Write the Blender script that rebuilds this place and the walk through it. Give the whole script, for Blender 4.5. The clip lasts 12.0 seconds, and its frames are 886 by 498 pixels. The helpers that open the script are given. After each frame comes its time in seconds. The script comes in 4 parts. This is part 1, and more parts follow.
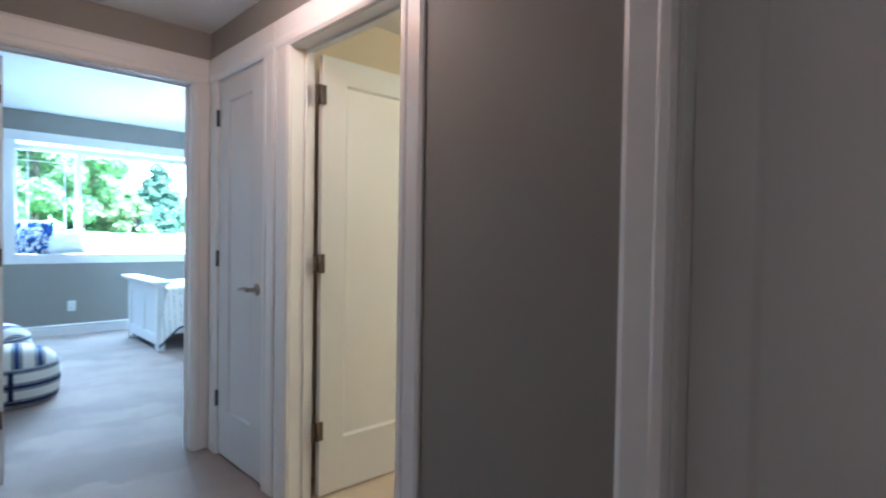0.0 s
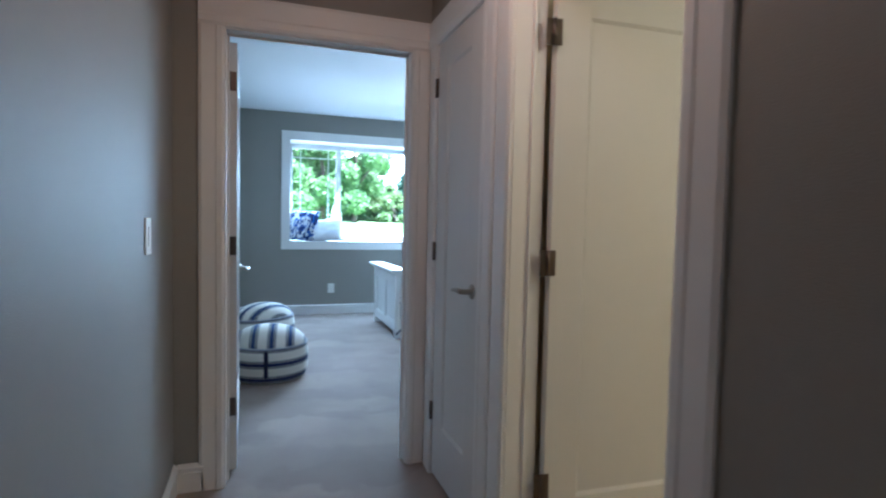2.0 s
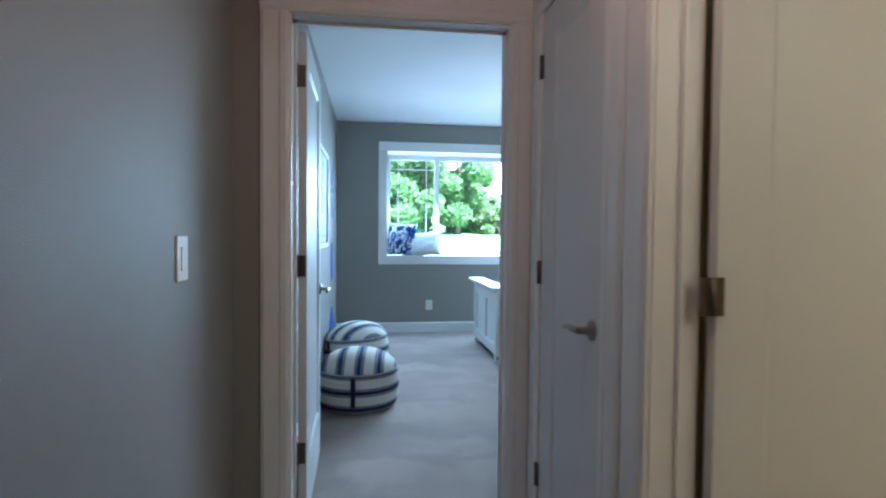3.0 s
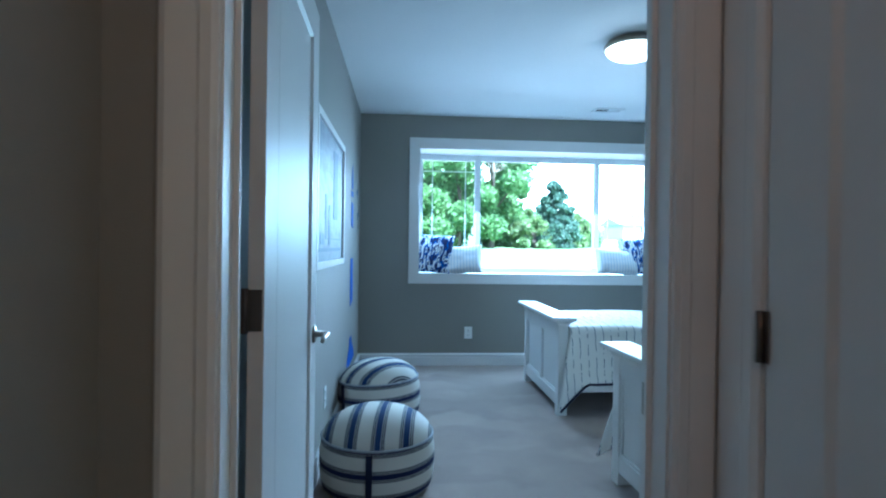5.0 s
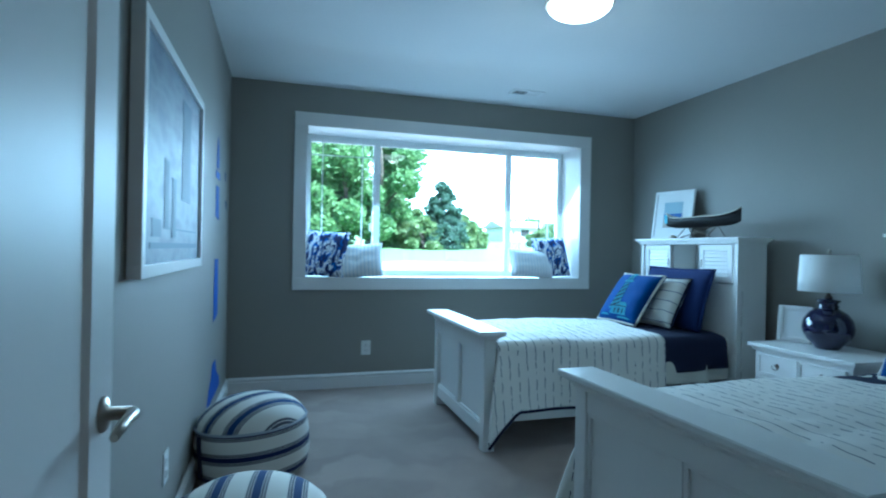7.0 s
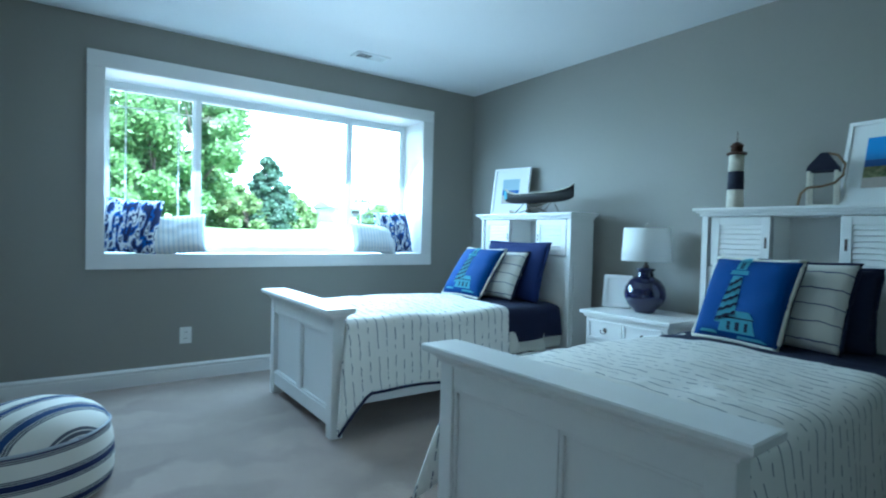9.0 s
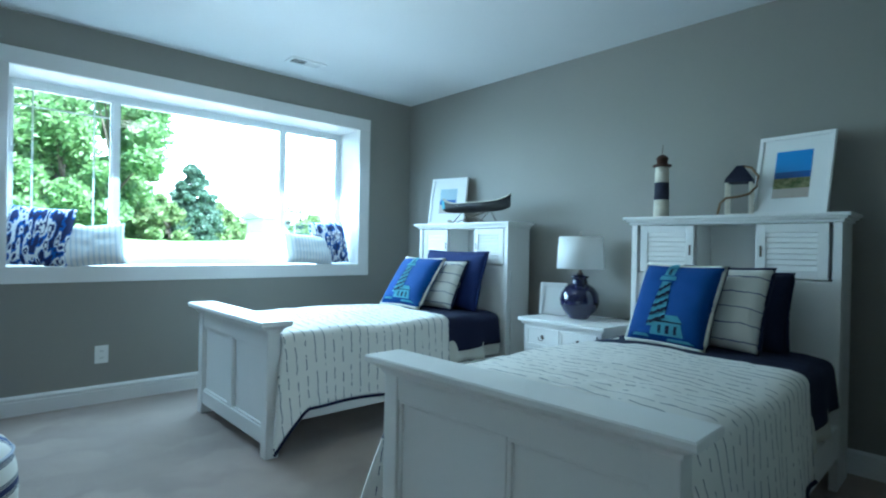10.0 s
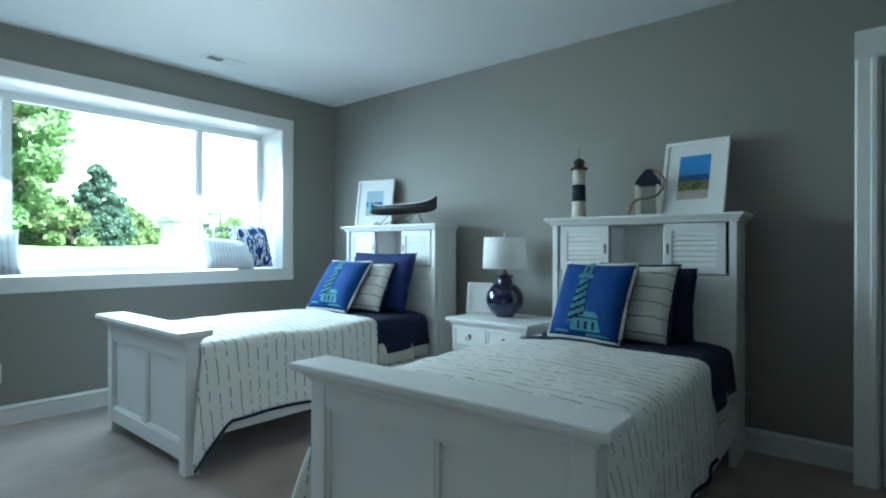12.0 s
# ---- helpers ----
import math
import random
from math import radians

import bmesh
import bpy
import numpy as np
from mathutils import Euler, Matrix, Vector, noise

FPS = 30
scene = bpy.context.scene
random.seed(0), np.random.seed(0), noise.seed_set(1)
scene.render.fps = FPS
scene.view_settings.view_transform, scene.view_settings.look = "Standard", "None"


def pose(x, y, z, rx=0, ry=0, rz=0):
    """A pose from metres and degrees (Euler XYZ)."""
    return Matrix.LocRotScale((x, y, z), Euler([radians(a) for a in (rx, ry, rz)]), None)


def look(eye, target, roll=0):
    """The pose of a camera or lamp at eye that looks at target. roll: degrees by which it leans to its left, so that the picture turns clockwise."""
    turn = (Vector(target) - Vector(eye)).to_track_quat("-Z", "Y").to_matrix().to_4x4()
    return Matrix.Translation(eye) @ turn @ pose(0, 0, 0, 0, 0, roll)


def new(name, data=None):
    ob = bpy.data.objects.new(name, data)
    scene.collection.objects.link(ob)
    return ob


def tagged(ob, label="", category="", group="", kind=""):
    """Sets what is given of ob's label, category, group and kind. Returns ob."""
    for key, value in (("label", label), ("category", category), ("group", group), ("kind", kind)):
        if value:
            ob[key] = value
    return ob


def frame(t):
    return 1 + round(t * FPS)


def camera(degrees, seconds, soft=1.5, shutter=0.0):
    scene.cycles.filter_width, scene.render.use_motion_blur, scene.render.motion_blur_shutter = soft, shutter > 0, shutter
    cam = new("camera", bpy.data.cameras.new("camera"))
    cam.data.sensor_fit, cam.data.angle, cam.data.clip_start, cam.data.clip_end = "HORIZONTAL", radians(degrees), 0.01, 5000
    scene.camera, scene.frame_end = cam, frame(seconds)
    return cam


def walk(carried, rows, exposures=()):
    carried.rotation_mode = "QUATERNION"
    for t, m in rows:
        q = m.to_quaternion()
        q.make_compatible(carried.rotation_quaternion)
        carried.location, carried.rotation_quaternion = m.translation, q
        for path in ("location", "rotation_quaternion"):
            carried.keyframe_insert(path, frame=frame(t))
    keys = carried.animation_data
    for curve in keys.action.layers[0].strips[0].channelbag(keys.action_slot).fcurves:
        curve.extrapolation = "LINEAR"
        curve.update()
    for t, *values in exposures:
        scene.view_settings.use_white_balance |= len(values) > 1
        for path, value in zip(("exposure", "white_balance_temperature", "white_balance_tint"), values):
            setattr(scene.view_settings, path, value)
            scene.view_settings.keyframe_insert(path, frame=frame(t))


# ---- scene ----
cam = camera(79.6, 12.0, soft=2.0, shutter=0.5)
PATH = [
    (0, (-0.114, 0.332, 1.269), (-1.548, 1.725, 1.225), 0.9),
    (0.5, (-0.183, 0.436, 1.261), (-1.776, 1.645, 1.222), 1.0),
    (1, (-0.322, 0.519, 1.264), (-2.033, 1.554, 1.207), 1.4),
    (1.5, (-0.5, 0.63, 1.269), (-2.312, 1.472, 1.185), 1.5),
    (2, (-0.681, 0.711, 1.267), (-2.571, 1.358, 1.17), 1.2),
    (2.5, (-0.905, 0.824, 1.257), (-2.857, 1.253, 1.182), 0.7),
    (3, (-1.174, 0.87, 1.277), (-3.155, 1.137, 1.219), 0.5),
    (3.2, (-1.283, 0.871, 1.289), (-3.27, 1.09, 1.228), 0.3),
    (4.8, (-2.185, 0.904, 1.282), (-4.181, 1.033, 1.271), 0.3),
    (5, (-2.303, 0.896, 1.279), (-4.297, 1.047, 1.269), 0.8),
    (5.5, (-2.607, 0.883, 1.28), (-4.595, 1.102, 1.271), 1.3),
    (6, (-2.845, 0.907, 1.265), (-4.823, 1.203, 1.265), 1.2),
    (6.5, (-3.049, 0.906, 1.256), (-5.005, 1.323, 1.263), 1.1),
    (7, (-3.182, 0.875, 1.255), (-5.097, 1.452, 1.257), 1.1),
    (7.2, (-3.238, 0.867, 1.258), (-5.131, 1.514, 1.252), 1.1),
    (9, (-3.456, 0.866, 1.188), (-5.092, 2.015, 1.134), 1.4),
    (9.5, (-3.486, 0.855, 1.18), (-5.044, 2.109, 1.152), 1.5),
    (10, (-3.5, 0.854, 1.176), (-4.983, 2.196, 1.168), 1.1),
    (10.5, (-3.5, 0.846, 1.181), (-4.914, 2.26, 1.181), 0.5),
    (11, (-3.493, 0.853, 1.183), (-4.853, 2.319, 1.185), 0.1),
    (11.5, (-3.485, 0.853, 1.188), (-4.803, 2.356, 1.185), -0.0),
    (12, (-3.48, 0.851, 1.187), (-4.771, 2.378, 1.184), 0.1),
]
EXPOSURES = [(0.0, 4.25, 4250, 0), (1.0, 3.75, 4250, 0), (2.5, 3.4, 4450, 2), (3.0, 3.3, 4400, 0), (5.0, 2.9, 4150, -5), (6.0, 2.35, 4050, -9), (6.5, 2.25, 4080, -9), (7.0, 2.35, 4150, -10), (9.0, 2.98, 4430, -9), (10.5, 2.93, 4720, -9), (12.0, 2.8, 5000, -8)]
walk(cam, [(t, look(eye, target, roll)) for t, eye, target, roll in PATH], EXPOSURES)

# ---- world, sun, exposure ----
world = bpy.data.worlds.new("sky")
scene.world = world
world.use_nodes = True
wn, wl = world.node_tree.nodes, world.node_tree.links
sky = wn.new("ShaderNodeTexSky")
sky.sky_type, sky.sun_disc = "NISHITA", False
sky.sun_elevation, sky.sun_rotation = radians(50), radians(60)
sky.dust_density = 3.0
wl.new(sky.outputs["Color"], wn["Background"].inputs["Color"])
wn["Background"].inputs["Strength"].default_value = 0.15


def lamp(name, kind, m, energy, colour, size=0.1, size_y=None):
    data = bpy.data.lights.new(name, kind)
    data.energy, data.color = energy, colour
    if kind == "AREA":
        data.shape, data.size, data.size_y = "RECTANGLE", size, size_y or size
    elif kind == "SUN":
        data.angle = size
    else:
        data.shadow_soft_size = size
    ob = new(name, data)
    ob.matrix_world = m
    return ob


sun = lamp("sun", "SUN", look((20, 12, 28), (0, 0, 0)), 5.0, (1.0, 0.95, 0.86), radians(0.6))
# daylight entering by the bedroom window
lamp("window_daylight", "AREA", look((-8.36, 2.42, 1.66), (-6.7, 2.42, -0.30)), 12.5, (0.80, 0.93, 1.0), 2.6, 1.25)
lamp("ceiling_bulb", "POINT", pose(-5.80, 2.43, 2.59), 0.75, (1.0, 0.82, 0.6), 0.08)
lamp("bath_bulb", "POINT", pose(-0.75, 2.85, 2.15), 2.0, (1.0, 0.72, 0.38), 0.12)
lamp("hall_bulb", "POINT", pose(-2.0, 1.1, 2.30), 0.55, (1.0, 0.33, 0.08), 0.12)
# unseen fill lamp added behind the start of the walk, evens the hall wall
lamp("landing_fill", "POINT", pose(0.7, -0.9, 2.30), 0.5, (1.0, 0.46, 0.22), 0.14)

# ---- materials ----


def mat(name, colour, rough=0.6, metal=0.0, grain=0.0, grain_scale=40.0, bump=0.0, bump_scale=200.0, coat=0.0, blotch=0.0, sheen=0.0):
    m = bpy.data.materials.new(name)
    m.use_nodes = True
    n, l = m.node_tree.nodes, m.node_tree.links
    b = n["Principled BSDF"]
    b.inputs["Base Color"].default_value = (*colour, 1)
    b.inputs["Roughness"].default_value = rough
    b.inputs["Metallic"].default_value = metal
    b.inputs["Coat Weight"].default_value = coat
    b.inputs["Sheen Weight"].default_value = sheen
    co = n.new("ShaderNodeTexCoord")
    if grain or blotch:
        a = n.new("ShaderNodeTexNoise")
        a.inputs["Scale"].default_value, a.inputs["Detail"].default_value = grain_scale, 4
        c = n.new("ShaderNodeTexNoise")
        c.inputs["Scale"].default_value, c.inputs["Detail"].default_value = 1.7, 3
        for node in (a, c):
            l.new(co.outputs["Object"], node.inputs["Vector"])
        s1 = n.new("ShaderNodeMath"); s1.operation = "MULTIPLY_ADD"
        s1.inputs[1].default_value, s1.inputs[2].default_value = grain, 1 - grain / 2
        s2 = n.new("ShaderNodeMath"); s2.operation = "MULTIPLY_ADD"
        s2.inputs[1].default_value, s2.inputs[2].default_value = blotch, 1 - blotch / 2
        l.new(a.outputs["Fac"], s1.inputs[0]); l.new(c.outputs["Fac"], s2.inputs[0])
        p = n.new("ShaderNodeMath"); p.operation = "MULTIPLY"
        l.new(s1.outputs[0], p.inputs[0]); l.new(s2.outputs[0], p.inputs[1])
        v = n.new("ShaderNodeVectorMath"); v.operation = "SCALE"
        v.inputs[0].default_value = colour
        l.new(p.outputs[0], v.inputs["Scale"])
        l.new(v.outputs[0], b.inputs["Base Color"])
    if bump:
        t = n.new("ShaderNodeTexNoise")
        t.inputs["Scale"].default_value, t.inputs["Detail"].default_value = bump_scale, 3
        l.new(co.outputs["Object"], t.inputs["Vector"])
        k = n.new("ShaderNodeBump")
        k.inputs["Strength"].default_value, k.inputs["Distance"].default_value = bump, 0.004
        l.new(t.outputs["Fac"], k.inputs["Height"])
        l.new(k.outputs[0], b.inputs["Normal"])
    return m


def stripes(name, axis, period, bands, base, rough=0.85, wobble=0.0, broken=0.0, offset=0.0):
    """Cloth with bands along one object axis. bands: (start, end, colour) in parts of the period."""
    m = mat(name, base, rough, bump=0.35, bump_scale=420)
    n, l = m.node_tree.nodes, m.node_tree.links
    co = n.new("ShaderNodeTexCoord")
    sep = n.new("ShaderNodeSeparateXYZ")
    l.new(co.outputs["Object"], sep.inputs[0])
    src = sep.outputs["XYZ".index(axis)]
    no = n.new("ShaderNodeTexNoise")
    no.inputs["Scale"].default_value = 14
    l.new(co.outputs["Object"], no.inputs["Vector"])
    w = n.new("ShaderNodeMath"); w.operation = "MULTIPLY_ADD"
    w.inputs[1].default_value = wobble
    l.new(no.outputs["Fac"], w.inputs[0]); l.new(src, w.inputs[2])
    d = n.new("ShaderNodeMath"); d.operation = "MULTIPLY_ADD"
    d.inputs[1].default_value, d.inputs[2].default_value = 1 / period, 100 + offset
    l.new(w.outputs[0], d.inputs[0])
    f = n.new("ShaderNodeMath"); f.operation = "FRACT"
    l.new(d.outputs[0], f.inputs[0])
    ramp = n.new("ShaderNodeValToRGB")
    ramp.color_ramp.interpolation = "CONSTANT"
    ramp.color_ramp.elements[0].color = (*base, 1)
    ramp.color_ramp.elements.remove(ramp.color_ramp.elements[1])
    for a, b_, c in bands:
        ramp.color_ramp.elements.new(a).color = (*c, 1)
        ramp.color_ramp.elements.new(b_).color = (*base, 1)
    l.new(f.outputs[0], ramp.inputs[0])
    out = ramp.outputs[0]
    if broken:
        g = n.new("ShaderNodeTexNoise")
        g.inputs["Scale"].default_value, g.inputs["Detail"].default_value = 26, 1
        l.new(co.outputs["Object"], g.inputs["Vector"])
        c = n.new("ShaderNodeMath"); c.operation = "GREATER_THAN"
        c.inputs[1].default_value = broken
        l.new(g.outputs["Fac"], c.inputs[0])
        mix = n.new("ShaderNodeMix"); mix.data_type = "RGBA"
        l.new(c.outputs[0], mix.inputs["Factor"])
        l.new(out, mix.inputs["A"])
        mix.inputs["B"].default_value = (*base, 1)
        out = mix.outputs["Result"]
    l.new(out, n["Principled BSDF"].inputs["Base Color"])
    return m


def ramped(name, scale, stops, rough=0.85, stretch=(1, 1, 1), bump=0.3, detail=3.0, hard=False):
    """Noise through a colour ramp: prints, foliage, pictures, ground."""
    m = mat(name, (0.5, 0.5, 0.5), rough, bump=bump, bump_scale=300)
    n, l = m.node_tree.nodes, m.node_tree.links
    co, mp, no, ra = n.new("ShaderNodeTexCoord"), n.new("ShaderNodeMapping"), n.new("ShaderNodeTexNoise"), n.new("ShaderNodeValToRGB")
    mp.inputs["Scale"].default_value = stretch
    no.inputs["Scale"].default_value, no.inputs["Detail"].default_value = scale, detail
    l.new(co.outputs["Object"], mp.inputs[0]); l.new(mp.outputs[0], no.inputs["Vector"]); l.new(no.outputs["Fac"], ra.inputs[0])
    e = ra.color_ramp.elements
    if hard:
        ra.color_ramp.interpolation = "CONSTANT"
    e[0].position, e[0].color = stops[0][0], (*stops[0][1], 1)
    e.remove(e[1])
    for p, c in stops[1:]:
        e.new(p).color = (*c, 1)
    l.new(ra.outputs[0], n["Principled BSDF"].inputs["Base Color"])
    return m


M_WALL = mat("grey_wall_paint", (0.285, 0.272, 0.243), 0.6, grain=0.05, blotch=0.06, bump=0.25, bump_scale=260)
M_CEIL = mat("white_ceiling_paint", (0.78, 0.78, 0.77), 0.8, grain=0.04, blotch=0.05, bump=0.35, bump_scale=160)
M_TRIM = mat("white_trim_paint", (0.80, 0.79, 0.77), 0.38, grain=0.02, blotch=0.03, bump=0.04, bump_scale=60)
M_DOOR = mat("white_door_paint", (0.70, 0.69, 0.67), 0.42, grain=0.02, blotch=0.03, bump=0.05, bump_scale=50)
for _m in (M_DOOR,):
    _m.node_tree.nodes["Principled BSDF"].inputs["Specular IOR Level"].default_value = 0.2
M_CARPET = mat("grey_beige_carpet", (0.355, 0.29, 0.25), 0.95, grain=0.45, grain_scale=150, blotch=0.45, bump=1.0, bump_scale=330, sheen=0.1)
# brushed wedges: pile laid one way or the other
_n, _l = M_CARPET.node_tree.nodes, M_CARPET.node_tree.links
_b = _n["Principled BSDF"]
_src = _b.inputs["Base Color"].links[0].from_socket
_tc, _mp, _wv, _no, _mr, _mx = (_n.new(k) for k in ("ShaderNodeTexCoord", "ShaderNodeMapping", "ShaderNodeTexVoronoi", "ShaderNodeTexNoise", "ShaderNodeMapRange", "ShaderNodeVectorMath"))
_mp.inputs["Scale"].default_value, _mp.inputs["Rotation"].default_value = (2.6, 1.1, 1.0), (0, 0, radians(24))
_no.inputs["Scale"].default_value, _no.inputs["Detail"].default_value = 5.0, 5
_wob = _n.new("ShaderNodeVectorMath"); _wob.operation = "MULTIPLY_ADD"
_wob.inputs[1].default_value = (0.5, 0.5, 0.0)
_l.new(_tc.outputs["Object"], _no.inputs["Vector"]); _l.new(_no.outputs["Color"], _wob.inputs[0]); _l.new(_tc.outputs["Object"], _wob.inputs[2])
_l.new(_wob.outputs[0], _mp.inputs[0]); _l.new(_mp.outputs[0], _wv.inputs["Vector"])
_wv.feature = "SMOOTH_F1"
_wv.inputs["Scale"].default_value, _wv.inputs["Smoothness"].default_value = 1.5, 0.5
_bw = _n.new("ShaderNodeRGBToBW")
_l.new(_wv.outputs["Color"], _bw.inputs[0])
_mr.inputs["From Min"].default_value, _mr.inputs["From Max"].default_value = 0.2, 0.8
_mr.inputs["To Min"].default_value, _mr.inputs["To Max"].default_value = 0.88, 1.16
_l.new(_bw.outputs[0], _mr.inputs["Value"])
_mx.operation = "SCALE"
_l.new(_src, _mx.inputs[0]); _l.new(_mr.outputs[0], _mx.inputs["Scale"]); _l.new(_mx.outputs[0], _b.inputs["Base Color"])
M_VINYL = mat("beige_bath_floor", (0.58, 0.49, 0.36), 0.35, grain=0.1, grain_scale=20, blotch=0.1)
M_BATH = mat("beige_bath_wall", (0.62, 0.53, 0.38), 0.6, grain=0.03, blotch=0.04, bump=0.2)
M_NICKEL = mat("brushed_nickel", (0.42, 0.38, 0.33), 0.32, 1.0, grain=0.15, grain_scale=120)
M_BRONZE = mat("dark_hinge_metal", (0.16, 0.13, 0.11), 0.4, 1.0, grain=0.1)
M_PLATE = mat("white_plastic", (0.80, 0.80, 0.78), 0.35, grain=0.02)
M_DARK = mat("dark_slot", (0.02, 0.02, 0.02), 0.7)
M_FURN = mat("white_furniture_paint", (0.80, 0.79, 0.76), 0.34, grain=0.03, blotch=0.04, bump=0.05, bump_scale=40)
M_NAVY = mat("navy_sheet_cloth", (0.006, 0.009, 0.042), 0.9, grain=0.2, grain_scale=200, bump=0.4, bump_scale=400)
M_NAVYBLUE = mat("navy_blue_cotton", (0.006, 0.016, 0.10), 0.88, grain=0.2, grain_scale=200, bump=0.4, bump_scale=400)
M_BLUE = mat("royal_blue_cloth", (0.001, 0.043, 0.22), 0.85, grain=0.25, grain_scale=260, blotch=0.1, bump=0.5, bump_scale=420)
M_CREAM = mat("cream_piping_cloth", (0.68, 0.66, 0.58), 0.9, grain=0.2, grain_scale=200, bump=0.4)
M_PALEBLUE = mat("pale_blue_applique", (0.17, 0.42, 0.52), 0.85, grain=0.3, grain_scale=120, bump=0.3)
M_INK = mat("dark_blue_ink_cloth", (0.006, 0.012, 0.05), 0.85, bump=0.3)
NAVY, SLATE, WHITE = (0.008, 0.018, 0.09), (0.10, 0.105, 0.135), (0.74, 0.72, 0.66)
M_SPREAD = stripes("white_coverlet_with_knots", "Y", 0.062, ((0.0, 0.085, (0.07, 0.085, 0.14)),), (0.83, 0.81, 0.76), wobble=0.022, broken=0.56)
M_PILSTRIPE = stripes("white_pillow_with_thread_lines", "Z", 0.085, ((0.0, 0.07, (0.08, 0.10, 0.2)),), (0.74, 0.72, 0.66), wobble=0.03)
M_RIB = stripes("white_ribbed_cushion", "X", 0.034, ((0.0, 0.28, (0.56, 0.62, 0.70)),), (0.80, 0.80, 0.79), wobble=0.006)
M_IKAT = ramped("blue_ikat_print", 13, ((0.0, (0.008, 0.014, 0.08)), (0.44, (0.02, 0.10, 0.42)), (0.50, (0.75, 0.76, 0.78)), (0.58, (0.01, 0.02, 0.12)), (0.66, (0.75, 0.76, 0.78))), stretch=(2.2, 1, 0.75), hard=True, detail=1.0)
BANDS = ((0.02, 0.07, SLATE), (0.085, 0.14, SLATE), (0.155, 0.37, NAVY), (0.385, 0.44, SLATE), (0.455, 0.505, SLATE))
M_POUF_TOP = stripes("pouf_cloth_top", "X", 0.135, tuple((a, b, (0.012, 0.04, 0.15) if c == NAVY else c) for a, b, c in BANDS), WHITE)
M_POUF_SIDE = stripes("pouf_cloth_side", "Z", 0.118, BANDS, WHITE, offset=0.92)
M_CERAMIC = mat("navy_glazed_ceramic", (0.008, 0.008, 0.045), 0.08, coat=0.6)
M_SHADE = mat("white_linen_shade", (0.80, 0.80, 0.78), 0.9, grain=0.06, grain_scale=300, bump=0.3)
M_WOODWHITE = mat("weathered_white_wood", (0.66, 0.62, 0.52), 0.8, grain=0.35, grain_scale=60, bump=0.5, bump_scale=90)
M_WOODNAVY = mat("weathered_navy_wood", (0.012, 0.014, 0.035), 0.75, grain=0.35, grain_scale=60, bump=0.5, bump_scale=90)
M_ROPE = mat("jute_rope", (0.20, 0.13, 0.07), 0.95, grain=0.4, grain_scale=120, bump=0.6)
M_RUST = mat("rusty_lantern_metal", (0.09, 0.045, 0.03), 0.7, 0.5, grain=0.4)
M_BLACK = mat("black_canoe_lacquer", (0.012, 0.009, 0.009), 0.5, grain=0.3, grain_scale=50)
M_SHELL = mat("white_shell", (0.72, 0.66, 0.56), 0.5, grain=0.2)
M_SKYPIC = mat("picture_sky", (0.05, 0.24, 0.62), 0.5, blotch=0.4)
M_SEAPIC = mat("picture_sea", (0.02, 0.09, 0.33), 0.5, blotch=0.3)
M_DUNEPIC = ramped("picture_dune", 40, ((0.3, (0.06, 0.10, 0.03)), (0.7, (0.30, 0.28, 0.14))), bump=0.0)
M_SANDPIC = mat("picture_sand", (0.42, 0.37, 0.32), 0.6, grain=0.2)
M_GREYSKY = mat("picture_pale_sky", (0.35, 0.46, 0.52), 0.6, blotch=0.3)
M_MAT = mat("white_picture_mat", (0.78, 0.78, 0.76), 0.8, grain=0.02)
M_SKETCH = ramped("grey_blue_sketch", 5, ((0.35, (0.11, 0.14, 0.21)), (0.55, (0.19, 0.23, 0.30)), (0.7, (0.13, 0.17, 0.24))), rough=0.5, stretch=(1, 1, 2.2), bump=0.0)
M_DECAL = mat("blue_wall_paint", (0.008, 0.07, 0.42), 0.6, grain=0.1)
M_DECAL2 = mat("grey_blue_wall_paint", (0.12, 0.17, 0.24), 0.6, grain=0.1)
M_VINYLWIN = mat("white_window_vinyl", (0.80, 0.81, 0.80), 0.35, grain=0.02)

M_GLASS = bpy.data.materials.new("window_glass")
M_GLASS.use_nodes = True
_n, _l = M_GLASS.node_tree.nodes, M_GLASS.node_tree.links
_n.remove(_n["Principled BSDF"])
_t, _g, _m, _fr = _n.new("ShaderNodeBsdfTransparent"), _n.new("ShaderNodeBsdfGlossy"), _n.new("ShaderNodeMixShader"), _n.new("ShaderNodeFresnel")
_g.inputs["Roughness"].default_value = 0.02
_l.new(_fr.outputs[0], _m.inputs[0]); _l.new(_t.outputs[0], _m.inputs[1]); _l.new(_g.outputs[0], _m.inputs[2])
_l.new(_m.outputs[0], _n["Material Output"].inputs[0])


def glow(name, colour, strength):
    m = mat(name, colour, 0.4)
    b = m.node_tree.nodes["Principled BSDF"]
    b.inputs["Emission Color"].default_value = (*colour, 1)
    b.inputs["Emission Strength"].default_value = strength
    return m


M_DOME = glow("lit_frosted_glass", (1.0, 0.88, 0.70), 0.9)

# ---- mesh helpers ----


def box(bm, x0, y0, z0, x1, y1, z1, bevel=0.0, m=None):
    r = bmesh.ops.create_cube(bm, size=1.0)
    vs = r["verts"]
    for v in vs:
        v.co = Vector(((x0 + x1) / 2 + v.co.x * (x1 - x0), (y0 + y1) / 2 + v.co.y * (y1 - y0), (z0 + z1) / 2 + v.co.z * (z1 - z0)))
    if m is not None:
        bmesh.ops.transform(bm, matrix=m, verts=vs)
    if bevel:
        es = list({e for v in vs for e in v.link_edges})
        bmesh.ops.bevel(bm, geom=es, offset=bevel, segments=2, affect="EDGES", profile=0.6)
    return bm


